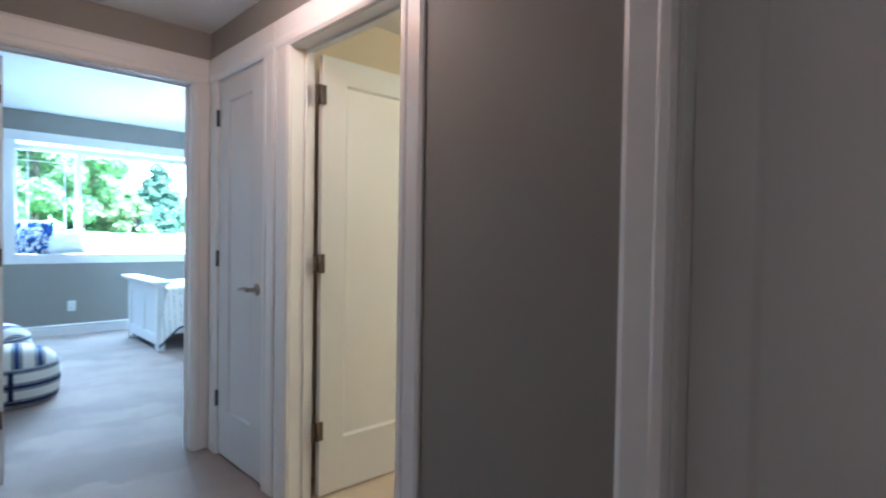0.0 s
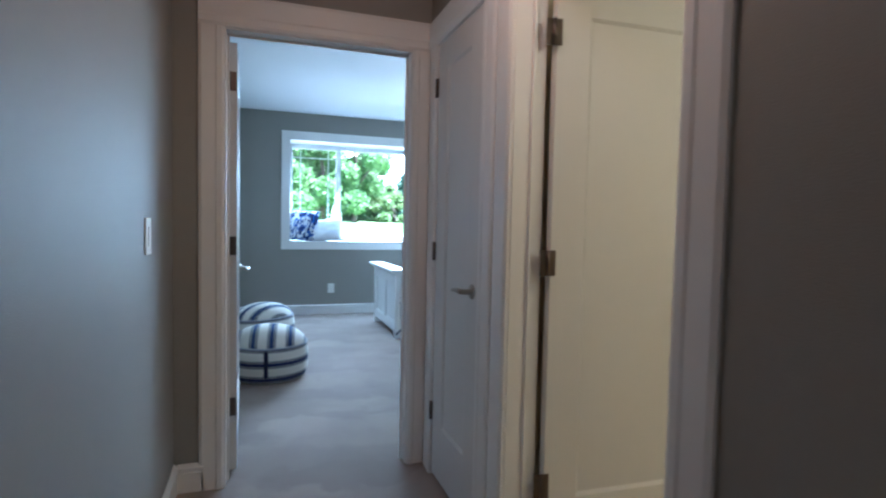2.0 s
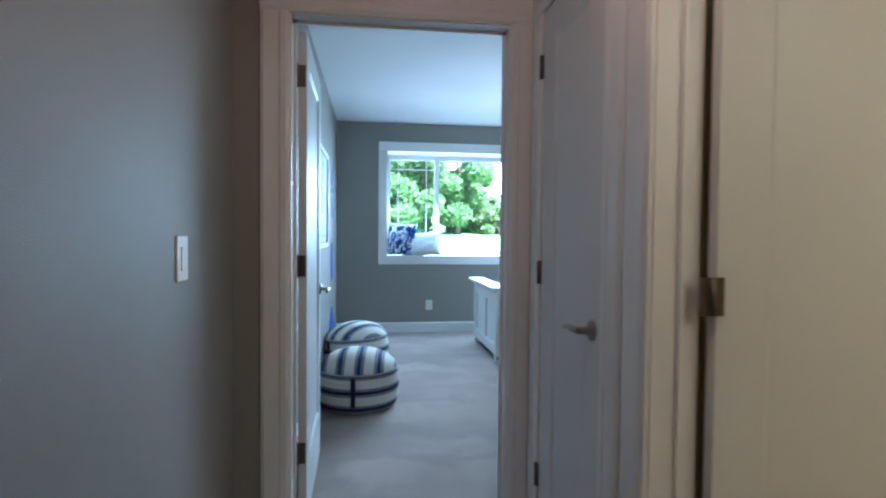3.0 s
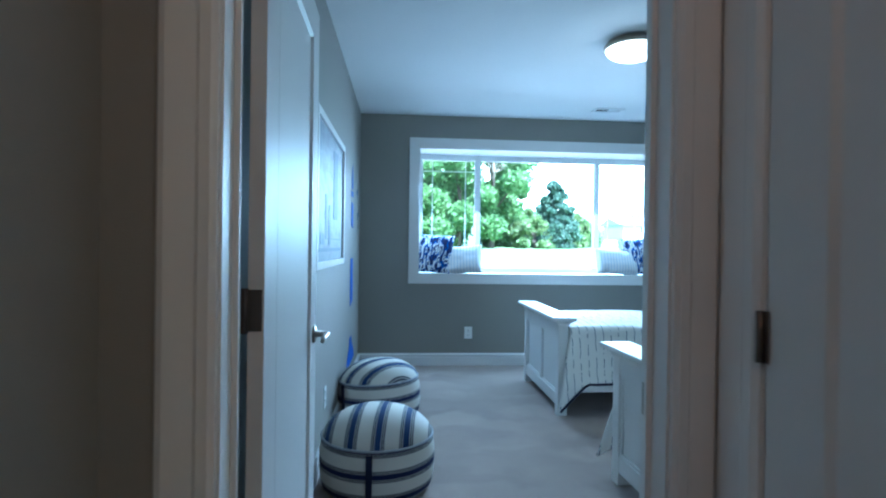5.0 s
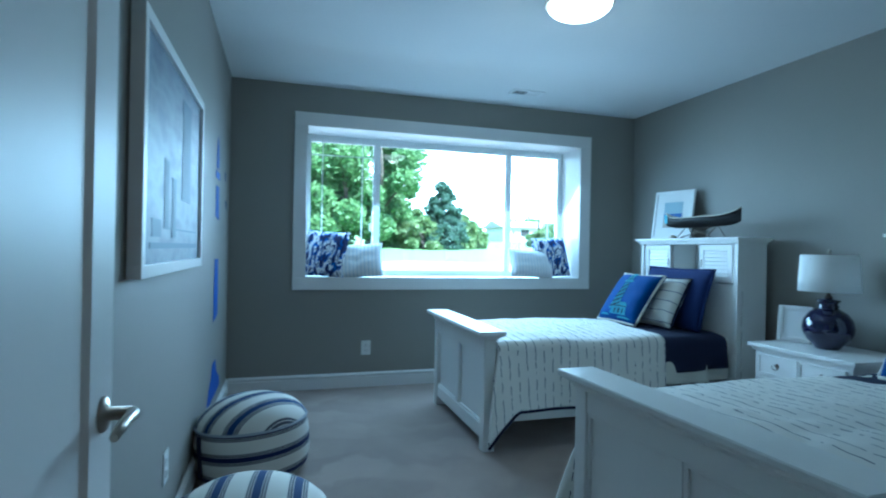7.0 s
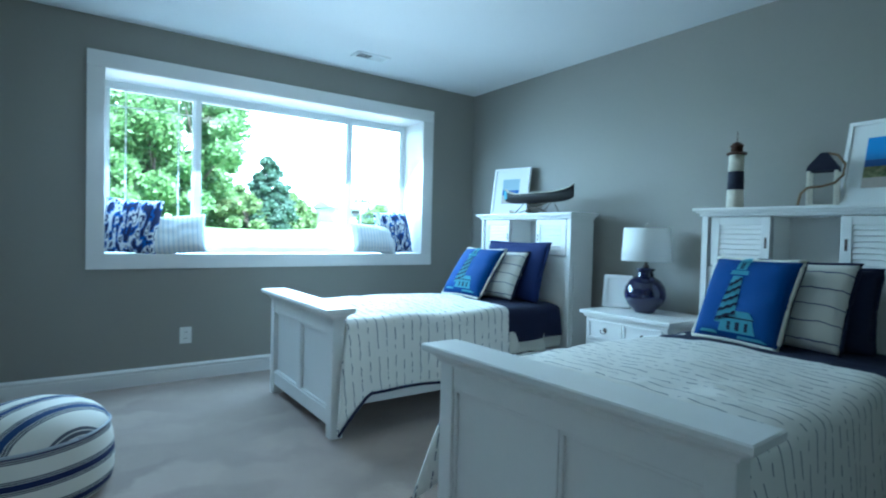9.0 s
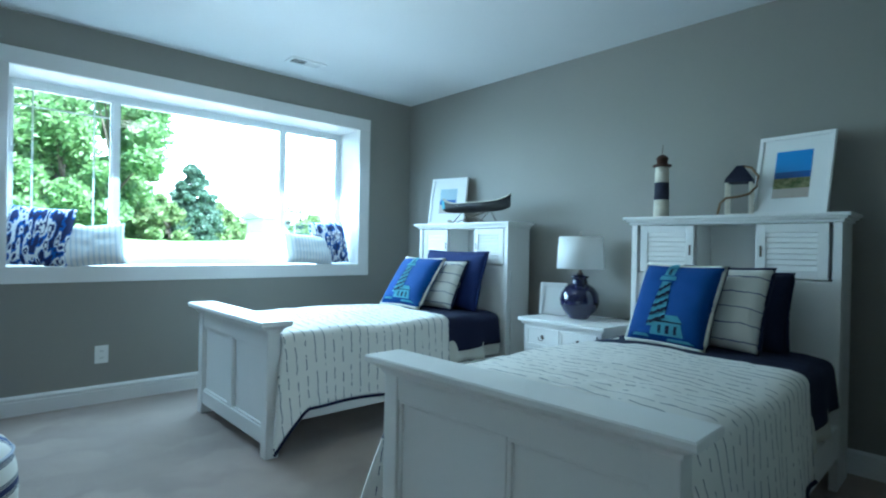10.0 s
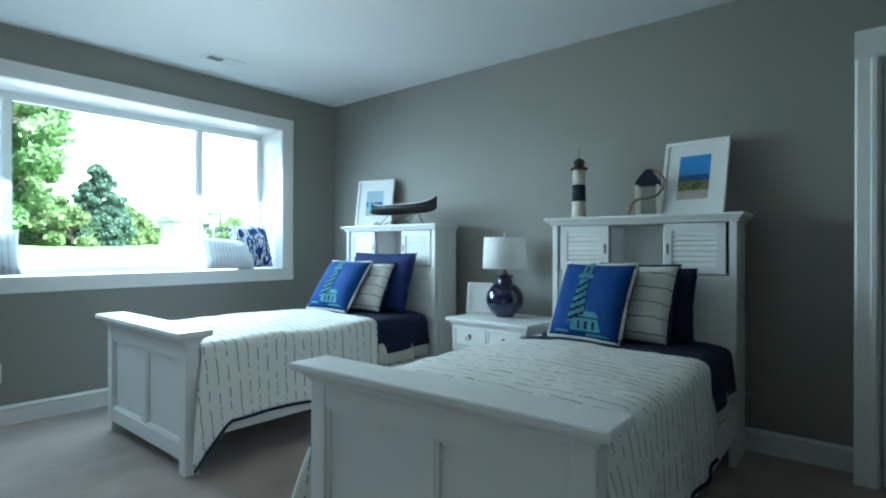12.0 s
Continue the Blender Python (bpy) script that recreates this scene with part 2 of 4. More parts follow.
def boxes(*rows, bevel=0.0):
    bm = bmesh.new()
    for r in rows:
        box(bm, *r, bevel=bevel)
    return bm


def lathe(profile, steps=40, at=(0, 0, 0)):
    """A turned body from (radius, height) pairs."""
    bm = bmesh.new()
    rings = []
    for r, z in profile:
        rings.append([bm.verts.new((at[0] + r * math.cos(2 * math.pi * k / steps), at[1] + r * math.sin(2 * math.pi * k / steps), at[2] + z)) for k in range(steps)])
    for a, b in zip(rings, rings[1:]):
        for k in range(steps):
            f = bm.faces.new((a[k], a[(k + 1) % steps], b[(k + 1) % steps], b[k]))
            f.smooth = True
    bm.faces.new(list(reversed(rings[0])))
    bm.faces.new(rings[-1])
    return bm


def moulding(profile, a, b, out):
    """A length of trim: profile of (out, up) pairs, run from a to b on the floor plan, facing out."""
    bm = bmesh.new()
    a, b, out = Vector(a), Vector(b), Vector(out)
    ends = [[bm.verts.new(p + out * o + Vector((0, 0, u))) for o, u in profile] for p in (a, b)]
    k = len(profile)
    for i in range(k):
        bm.faces.new((ends[0][i], ends[0][(i + 1) % k], ends[1][(i + 1) % k], ends[1][i]))
    bm.faces.new(ends[0])
    bm.faces.new(list(reversed(ends[1])))
    bmesh.ops.recalc_face_normals(bm, faces=bm.faces)
    return bm


def tube(points, radius, steps=8):
    bm = bmesh.new()
    pts = [Vector(p) for p in points]
    rings = []
    for i, p in enumerate(pts):
        d = (pts[min(i + 1, len(pts) - 1)] - pts[max(i - 1, 0)]).normalized()
        q = d.to_track_quat("Z", "Y")
        r = radius[i] if isinstance(radius, (list, tuple)) else radius
        rings.append([bm.verts.new(p + q @ Vector((r * math.cos(2 * math.pi * k / steps), r * math.sin(2 * math.pi * k / steps), 0))) for k in range(steps)])
    for a, b in zip(rings, rings[1:]):
        for k in range(steps):
            f = bm.faces.new((a[k], a[(k + 1) % steps], b[(k + 1) % steps], b[k]))
            f.smooth = True
    bm.faces.new(list(reversed(rings[0])))
    bm.faces.new(rings[-1])
    return bm


def mesh_of(name, bm, material):
    me = bpy.data.meshes.new(name)
    bm.to_mesh(me)
    bm.free()
    me.materials.append(material)
    return me


def part(name, bm, material, parent, label="", m=None):
    ob = new(name, mesh_of(name, bm, material))
    ob.parent = parent
    if m is not None:
        ob.matrix_basis = m
    return tagged(ob, label)


def structure(name, bm, material, label=""):
    return tagged(new(name, mesh_of(name, bm, material)), label, kind="structure")


def thing(name, m, label, category, group=""):
    ob = new(name)
    ob.empty_display_size = 0.1
    ob.matrix_world = m
    return tagged(ob, label, category, group)


# ---- plan ----
WX = -8.0          # window wall, room face
LY, RY = 0.437, 4.42  # bedroom side walls
CZ = 2.678         # bedroom ceiling
HX, BX = -3.335, -3.45  # door wall, hall face and bedroom face
EY = 4.25          # front of the closet bay beside the beds
HL, HR, HZ = 0.335, 1.535, 2.44  # hall walls and ceiling
DY0, DY1, DZ = 0.556, 1.43, 2.13  # bedroom door opening

structure("floor", boxes((-8.2, 0.2, -0.2, -2.3, 4.7, 0.0), (-2.3, 0.2, -0.2, 1.6, 1.66, 0.0), (-1.05, -2.2, -0.2, 1.6, 0.2, 0.0), (-2.3, 1.66, -0.2, 0.3, 3.4, 0.0)), M_CARPET, "grey-beige cut-pile carpet with brushed marks")
structure("floor_bath", boxes((-2.6, 1.655, 0.0, 0.3, 3.4, 0.008)), M_VINYL, "beige smooth bathroom floor")
structure("ceiling", boxes((-8.45, 0.2, CZ, -2.3, 4.75, CZ + 0.2)), M_CEIL, "white lightly textured bedroom ceiling")
structure("ceiling_hall", boxes((HX, -2.3, HZ, 1.7, 3.5, HZ + 0.12)), M_CEIL, "white hallway ceiling")
# window wall with its deep recess
structure("wall_window", boxes((-8.42, 0.2, -0.2, WX, 4.6, 0.95), (-8.42, 0.2, 2.36, WX, 4.6, CZ), (-8.42, 0.2, 0.95, WX, 1.03, 2.36), (-8.42, 3.81, 0.95, WX, 4.6, 2.36)), M_WALL, "matt grey painted wall round the window seat")
structure("wall_left", boxes((WX, 0.2, -0.2, BX, LY, CZ)), M_WALL, "matt grey painted bedroom wall")
structure("wall_right", boxes((WX, RY, -0.2, -2.3, 4.6, CZ)), M_WALL, "matt grey painted wall behind the beds")
structure("wall_door", boxes((BX, 0.2, -0.2, HX, DY0 - 0.02, CZ), (BX, DY1 + 0.02, -0.2, HX, 3.0, CZ), (BX, DY0 - 0.02, DZ + 0.02, HX, DY1 + 0.02, CZ)), M_WALL, "grey painted wall with the bedroom doorway")
structure("wall_recess", boxes((BX, 3.0, -0.2, -2.42, 3.1, CZ), (-2.42, 3.0, -0.2, -2.3, 4.6, CZ)), M_WALL, "grey painted bedroom recess wall")
structure("wall_hall_left", boxes((HX, 0.2, -0.2, -0.95, HL, HZ)), M_WALL, "grey painted hallway wall")
structure("wall_hall_right", boxes((HX, HR, -0.2, -3.20, 1.655, HZ), (-2.61, HR, -0.2, -2.38, 1.655, HZ), (-1.555, HR, -0.2, -0.615, 1.655, HZ), (0.215, HR, -0.2, 1.6, 1.655, HZ),
                               (-3.20, HR, 2.15, -2.61, 1.655, HZ), (-2.38, HR, 2.15, -1.555, 1.655, HZ), (-0.615, HR, 2.15, 0.215, 1.655, HZ)), M_WALL, "grey painted hallway wall with three doorways")
structure("wall_landing", boxes((1.6, -2.3, -0.2, 1.7, 1.655, HZ), (-0.95, -2.3, -0.2, 1.6, -2.2, HZ), (-1.05, -2.2, -0.2, -0.95, 0.2, HZ)), M_WALL, "grey painted landing wall")
structure("wall_bath", boxes((-2.55, 3.3, -0.2, 0.3, 3.4, HZ), (-2.64, 1.655, -0.2, -2.54, 3.4, HZ), (0.2, 1.655, -0.2, 0.3, 3.3, HZ),
                          (-2.54, 1.656, 2.16, 0.2, 1.664, HZ), (-1.53, 1.656, 0.0, -0.64, 1.664, 2.16)), M_BATH, "beige painted bathroom wall")
structure("wall_closet_bay", boxes((-3.62, EY, -0.2, -3.54, RY, CZ), (-3.54, EY, 2.15, -2.42, RY, CZ), (-2.74, EY, -0.2, -2.42, RY, 2.15)), M_WALL, "grey painted closet front standing proud of the wall")
structure("wall_closet", boxes((-3.33, 2.2, -0.2, -2.65, 2.3, HZ)), M_WALL, "grey closet back wall")

# ---- trim ----
BASE = ((0, 0), (0.016, 0), (0.016, 0.090), (0.010, 0.095), (0.010, 0.102), (0.020, 0.106), (0.020, 0.117), (0.010, 0.126), (0.006, 0.132), (0, 0.132))


def base(a, b, out):
    structure("baseboard", moulding(BASE, (*a, 0), (*b, 0), (*out, 0)), M_TRIM, "white moulded baseboard")


base((WX, LY + 0.016), (WX, RY - 0.016), (1, 0))
base((WX, LY), (BX - 0.02, LY), (0, 1))
base((WX, RY), (-3.62, RY), (0, -1))
base((HX, HL + 0.016), (HX, 0.46), (1, 0))
base((HX, HL), (-0.95, HL), (0, 1))
base((BX, 1.56), (BX, 3.0), (-1, 0))
base((-1.44, HR), (-0.745, HR), (0, -1))

CAS = ((0, 0), (0.012, 0.0), (0.020, 0.012), (0.020, 0.032), (0.016, 0.040), (0.016, 0.098), (0.010, 0.112), (0, 0.112))


def casing(parent, u0, u1, top, to_world, width=0.112, left=True, right=True, lw=None, rw=None):
    """Door casing in the plane of a wall: legs and head of a moulded section. to_world(u, out, z) gives the place."""
    for side, on, w in ((-1, left, lw or width), (1, right, rw or width)):
        if not on:
            continue
        bm = bmesh.new()
        edge = u0 if side < 0 else u1
        ends = [[bm.verts.new(to_world(edge + side * a * w / 0.112, o, z)) for o, a in CAS] for z in (0.0, top)]
        k = len(CAS)
        for i in range(k):
            bm.faces.new((ends[0][i], ends[0][(i + 1) % k], ends[1][(i + 1) % k], ends[1][i]))
        bm.faces.new(ends[0]); bm.faces.new(list(reversed(ends[1])))
        bmesh.ops.recalc_face_normals(bm, faces=bm.faces)
        part("casing_leg", bm, M_TRIM, parent)
    bm = bmesh.new()
    a0, a1 = u0 - (lw or width) * left, u1 + (rw or width) * right
    ends = [[bm.verts.new(to_world(u, o * 1.06, top + a * 1.3)) for o, a in CAS] for u in (a0, a1)]
    k = len(CAS)
    for i in range(k):
        bm.faces.new((ends[0][i], ends[0][(i + 1) % k], ends[1][(i + 1) % k], ends[1][i]))
    bm.faces.new(ends[0]); bm.faces.new(list(reversed(ends[1])))
    bmesh.ops.recalc_face_normals(bm, faces=bm.faces)
    part("casing_head", bm, M_TRIM, parent)


def slab(width, height, thick=0.035, stile=0.13, rail_low=0.26, rail_top=0.12):
    """One-panel shaker door with a recessed panel on both faces, hinged at the origin, along +x."""
    bm = bmesh.new()
    h = thick / 2
    box(bm, 0, -h, 0, stile, h, height, 0.0015)
    box(bm, width - stile, -h, 0, width, h, height, 0.0015)
    box(bm, stile, -h, 0, width - stile, h, rail_low)
    box(bm, stile, -h, height - rail_top, width - stile, h, height)
    box(bm, stile - 0.003, -h + 0.009, rail_low - 0.003, width - stile + 0.003, h - 0.009, height - rail_top + 0.003)
    for s in (-1, 1):   # sloped sticking round the panel
        for (p, q, n_) in (((stile, rail_low), (width - stile, rail_low), (0, 1)), ((stile, height - rail_top), (width - stile, height - rail_top), (0, -1)),
                           ((stile, rail_low), (stile, height - rail_top), (1, 0)), ((width - stile, rail_low), (width - stile, height - rail_top), (-1, 0))):
            vs = []
            for e in (p, q):
                vs.append([bm.verts.new((e[0] + n_[0] * d, s * o, e[1] + n_[1] * d)) for d, o in ((0, h), (0.013, h - 0.009), (0, h - 0.009))])
            for i in range(3):
                bm.faces.new((vs[0][i], vs[0][(i + 1) % 3], vs[1][(i + 1) % 3], vs[1][i]))
    bmesh.ops.recalc_face_normals(bm, faces=bm.faces)
    return bm


def lever(parent, x, z, side, towards):
    """Lever handle with a round rose on one face of a slab."""
    y0 = side * 0.0175
    rose = lathe(((0.031, 0), (0.031, 0.004), (0.026, 0.009), (0.012, 0.011), (0.011, 0.045)), 28)
    bmesh.ops.transform(rose, matrix=Matrix.Translation((x, y0, z)) @ Matrix.Rotation(-side * math.pi / 2, 4, "X"), verts=rose.verts)
    hd = part("handle", rose, M_NICKEL, parent, "brushed nickel lever handle")
    pts = [(x, y0 + side * 0.045, z), (x + towards * 0.02, y0 + side * 0.052, z + 0.002), (x + towards * 0.05, y0 + side * 0.050, z + 0.003), (x + towards * 0.085, y0 + side * 0.047, z - 0.001), (x + towards * 0.115, y0 + side * 0.046, z - 0.006)]
    part("lever", tube(pts, (0.011, 0.011, 0.0095, 0.009, 0.007), 10), M_NICKEL, hd)


def hinge(parent, m, h=0.09, wide=0.035):
    """Butt hinge: two leaves and a knuckle."""
    bm = bmesh.new()
    box(bm, -wide, -0.0015, -h / 2, 0, 0.0015, h / 2)
    box(bm, 0, -0.0015, -h / 2, wide, 0.0015, h / 2)
    k = tube(((0, -0.006, -h / 2), (0, -0.006, h / 2)), 0.0065, 10)
    me = bpy.data.meshes.new("k"); k.to_mesh(me); k.free(); bm.from_mesh(me)
    bpy.data.meshes.remove(me)
    return part("hinge", bm, M_BRONZE, parent, "dark metal butt hinge", m)


HINGES = (0.335, 1.135, 1.93)

# ---- bedroom door, standing open along the side wall ----
door_a = tagged(new("door_1", mesh_of("door_1", slab(0.81, 2.10), M_DOOR)), "white one-panel bedroom door standing open", "door", kind="structure")
door_a.matrix_world = pose(BX - 0.026, DY0 + 0.026, 0.015, 0, 0, 181.3)
lever(door_a, 0.75, 0.945, 1, -1)
lever(door_a, 0.75, 0.945, -1, -1)
for z in HINGES:
    bm = boxes((-0.003, -0.013, z - 0.06, 0.0, 0.0175, z + 0.03), (-0.052, 0.0255, z - 0.06, -0.02, 0.0275, z + 0.03), (-0.022, 0.018, z - 0.06, -0.002, 0.0255, z + 0.03))
    part("hinge", bm, M_BRONZE, door_a, "dark metal butt hinge")
    part("knuckle", tube(((-0.010, 0.021, z - 0.063), (-0.010, 0.021, z + 0.033)), 0.008, 10), M_BRONZE, door_a)
frame_a = structure("door_frame_1", boxes((BX, DY0 - 0.02, 0, HX, DY0, DZ), (BX, DY1, 0, HX, DY1 + 0.02, DZ), (BX, DY0 - 0.02, DZ, HX, DY1 + 0.02, DZ + 0.02),
                                       (BX + 0.04, DY0, 0, BX + 0.052, DY0 + 0.012, DZ), (BX + 0.04, DY1 - 0.012, 0, BX + 0.052, DY1, DZ), (BX + 0.04, DY0, DZ - 0.012, BX + 0.052, DY1, DZ)), M_TRIM, "white painted door jamb with stop")
casing(frame_a, DY0 - 0.006, DY1 + 0.006, DZ + 0.006, lambda u, o, z: Vector((HX + o, u, z)), lw=0.11, rw=0.097)
casing(frame_a, DY0 - 0.006, DY1 + 0.006, DZ + 0.006, lambda u, o, z: Vector((BX - o, u, z)))
part("strike_plate", boxes((BX + 0.008, DY1 - 0.0015, 0.915, BX + 0.036, DY1 + 0.001, 0.985)), M_NICKEL, frame_a, "nickel strike plate")

# ---- closet door in the hall, shut ----
frame_b = structure("door_frame_2", boxes((-3.20, HR, 0, -3.185, 1.655, 2.13), (-2.625, HR, 0, -2.61, 1.655, 2.13), (-3.20, HR, 2.13, -2.61, 1.655, 2.15)), M_TRIM, "white closet door jamb")
casing(frame_b, -3.19, -2.62, 2.136, lambda u, o, z: Vector((u, HR - o, z)), lw=0.125, rw=0.112)
door_b = tagged(new("door_2", mesh_of("door_2", slab(0.554, 2.11), M_DOOR)), "shut white one-panel closet door", "door", kind="structure")
door_b.matrix_world = pose(-3.182, HR + 0.012, 0.014)
lever(door_b, 0.49, 0.975, -1, -1)
for z in HINGES:
    hinge(door_b, Matrix.Translation((-0.004, -0.022, z - 0.02)), wide=0.014)

# ---- bathroom door, open inwards ----
frame_c = structure("door_frame_3", boxes((-2.38, HR, 0, -2.362, 1.655, 2.13), (-1.573, HR, 0, -1.555, 1.655, 2.13), (-2.38, HR, 2.13, -1.555, 1.655, 2.15),
                                       (-2.362, 1.60, 0, -2.35, 1.612, 2.13), (-1.585, 1.60, 0, -1.573, 1.612, 2.13), (-2.362, 1.60, 2.118, -1.573, 1.612, 2.13)), M_TRIM, "white bathroom door jamb with stop")
casing(frame_c, -2.366, -1.569, 2.136, lambda u, o, z: Vector((u, HR - o, z)), lw=0.125, rw=0.118)
door_c = tagged(new("door_3", mesh_of("door_3", slab(0.715, 2.10), M_DOOR)), "white one-panel bathroom door standing open inwards", "door", kind="structure")
door_c.matrix_world = pose(-2.338, 1.672, 0.018, 0, 0, 88)
lever(door_c, 0.65, 0.96, -1, -1)
lever(door_c, 0.65, 0.96, 1, -1)
for z in HINGES:
    hinge(door_c, Matrix.Translation((-0.012, -0.02, z - 0.018)) @ Matrix.Rotation(radians(-10), 4, "Z"), wide=0.028)

# ---- shut door further back in the hall ----
frame_d = structure("door_frame_4", boxes((-0.615, HR, 0, -0.595, 1.655, 2.13), (0.195, HR, 0, 0.215, 1.655, 2.13), (-0.615, HR, 2.13, 0.215, 1.655, 2.15)), M_TRIM, "white hall door jamb")
casing(frame_d, -0.605, 0.205, 2.136, lambda u, o, z: Vector((u, HR - o, z)), lw=0.13)
door_d = tagged(new("door_4", mesh_of("door_4", slab(0.784, 2.11), M_DOOR)), "shut white one-panel hall door in dim light", "door", kind="structure")
door_d.matrix_world = pose(-0.592, HR + 0.075, 0.012)

# ---- door beside the beds ----
frame_e = structure("door_frame_5", boxes((-3.54, EY, 0, -3.52, RY - 0.02, 2.13), (-2.76, EY, 0, -2.74, RY - 0.02, 2.13), (-3.54, EY, 2.13, -2.74, RY - 0.02, 2.15)), M_TRIM, "white closet jamb beside the beds")
casing(frame_e, -3.53, -2.75, 2.136, lambda u, o, z: Vector((u, EY - o, z)), width=0.098)
door_e = tagged(new("door_5", mesh_of("door_5", slab(0.75, 2.11), M_DOOR)), "shut white closet door beside the beds", "door", kind="structure")
door_e.matrix_world = pose(-3.515, EY + 0.03, 0.012)

# ---- window with deep seat ----
window = structure("window_1", boxes((-8.42, 1.03, 0.95, WX, 3.81, 0.99), (-8.42, 1.03, 2.32, WX, 3.81, 2.36), (-8.42, 1.03, 0.99, WX, 1.07, 2.32), (-8.42, 3.77, 0.99, WX, 3.81, 2.32)), M_TRIM, "wide three-part window with a deep white seat")
part("casing_bottom", boxes((WX, 0.957, 0.878, WX + 0.02, 3.895, 0.988), bevel=0.003), M_TRIM, window)
part("casing_top", boxes((WX, 0.957, 2.322, WX + 0.02, 3.895, 2.437), bevel=0.003), M_TRIM, window)
part("casing_side", boxes((WX, 0.957, 0.989, WX + 0.018, 1.068, 2.321), bevel=0.003), M_TRIM, window)
part("casing_side", boxes((WX, 3.772, 0.989, WX + 0.018, 3.895, 2.321), bevel=0.003), M_TRIM, window)
PX0, PX1 = -8.405, -8.35
part("window_frame", boxes((PX0, 1.07, 0.99, PX1, 3.77, 1.03), (PX0, 1.07, 2.27, PX1, 3.77, 2.32), (PX0, 1.07, 1.03, PX1, 1.105, 2.27), (PX0, 3.735, 1.03, PX1, 3.77, 2.27), bevel=0.004), M_VINYLWIN, window)
for y in (1.745, 3.145):
    part("mullion", boxes((PX0, y - 0.021, 1.03, PX1 + 0.008, y + 0.021, 2.27), bevel=0.004), M_VINYLWIN, window)
for a, b, lites in ((1.105, 1.724, True), (1.766, 3.124, False), (3.166, 3.735, True)):
    part("sash", boxes((PX0 + 0.01, a, 1.03, PX1 - 0.012, b, 1.042), (PX0 + 0.01, a, 2.258, PX1 - 0.012, b, 2.27), (PX0 + 0.01, a, 1.042, PX1 - 0.012, a + 0.012, 2.258), (PX0 + 0.01, b - 0.012, 1.042, PX1 - 0.012, b, 2.258)), M_VINYLWIN, window)
    pane = part("pane", boxes((-8.383, a + 0.02, 1.05, -8.379, b - 0.02, 2.25)), M_GLASS, window)
    pane.visible_shadow = False
    if lites:
        for rows_ in ((-8.378, a + 0.115, 1.042, -8.370, a + 0.125, 2.258), (-8.378, b - 0.125, 1.042, -8.370, b - 0.115, 2.258), (-8.3775, a + 0.012, 2.13, -8.3705, b - 0.012, 2.14)):
            part("muntin", boxes(rows_), M_VINYLWIN, window)
        part("latch", boxes((PX1 + 0.0, (b if a < 2 else a) - 0.035 * (1 if a < 2 else -1) - 0.01, 1.42, PX1 + 0.025, (b if a < 2 else a) - 0.035 * (1 if a < 2 else -1) + 0.01, 1.50), bevel=0.004), M_VINYLWIN, window)

# ---- wall fittings ----


def plate(name, m, w, h, label, category, slots):
    t = thing(name, m, label, category)
    part("cover_plate", boxes((-w / 2, 0, -h / 2, w / 2, 0.006, h / 2), bevel=0.003), M_PLATE, t)
    for x, z, a, b in slots:
        part("insert", boxes((x - a / 2, 0.005, z - b / 2, x + a / 2, 0.0095, z + b / 2), bevel=0.001), M_PLATE, t)
        if name == "wall_outlet":
            part("slot", boxes((x - 0.008, 0.0092, z - 0.006, x - 0.005, 0.0099, z + 0.006), (x + 0.005, 0.0092, z - 0.006, x + 0.008, 0.0099, z + 0.006)), M_DARK, t)
    return t


plate("wall_outlet", pose(WX, 1.612, 0.352, 0, 0, -90), 0.085, 0.128, "white plastic double wall outlet on grey wall", "outlet", ((0, 0.024, 0.036, 0.03), (0, -0.024, 0.036, 0.03)))
plate("wall_outlet", pose(-5.55, LY, 0.36), 0.085, 0.128, "white plastic double wall outlet behind the poufs", "outlet", ((0, 0.024, 0.036, 0.03), (0, -0.024, 0.036, 0.03)))
plate("light_switch", pose(-2.765, HL, 1.20), 0.085, 0.128, "white rocker light switch on hallway wall", "light switch", ((0, 0, 0.034, 0.068),))

vent = thing("ceiling_vent", pose(-7.545, 2.945, CZ, 0, 0, 0), "white louvred air register in the ceiling", "ceiling vent")
part("frame", boxes((-0.075, -0.15, -0.008, -0.05, 0.15, 0), (0.05, -0.15, -0.008, 0.075, 0.15, 0), (-0.05, -0.15, -0.008, 0.05, -0.125, 0), (-0.05, 0.125, -0.008, 0.05, 0.15, 0)), M_PLATE, vent)
part("backing", boxes((-0.05, -0.125, -0.002, 0.05, 0.125, 0.0)), M_DARK, vent)
for k in range(16):
    y = -0.117 + k * 0.0156
    bm = bmesh.new()
    box(bm, -0.05, -0.0065, -0.0012, 0.05, 0.0065, 0.0012, m=Matrix.Translation((0, y, -0.006)) @ Matrix.Rotation(radians(35 if k < 8 else -35), 4, "X"))
    part("slat", bm, M_PLATE, vent)

light = thing("ceiling_light", pose(-5.80, 2.43, CZ), "lit frosted dome ceiling light with bronze rim", "ceiling light")
part("pan", lathe(((0.185, -0.052), (0.192, -0.045), (0.190, -0.030), (0.170, -0.012), (0.165, 0.0)), 48), mat("aged_brass_rim", (0.52, 0.45, 0.36), 0.45, 0.6, grain=0.1), light, "aged brass rim")
dome = part("diffuser", lathe([(0.178 * math.sin(a), -0.048 - 0.075 * math.cos(a)) for a in [0.02 + i * (math.pi / 2 - 0.02) / 10 for i in range(11)]], 48), M_DOME, light, "glowing frosted glass dome")
dome.visible_shadow = False

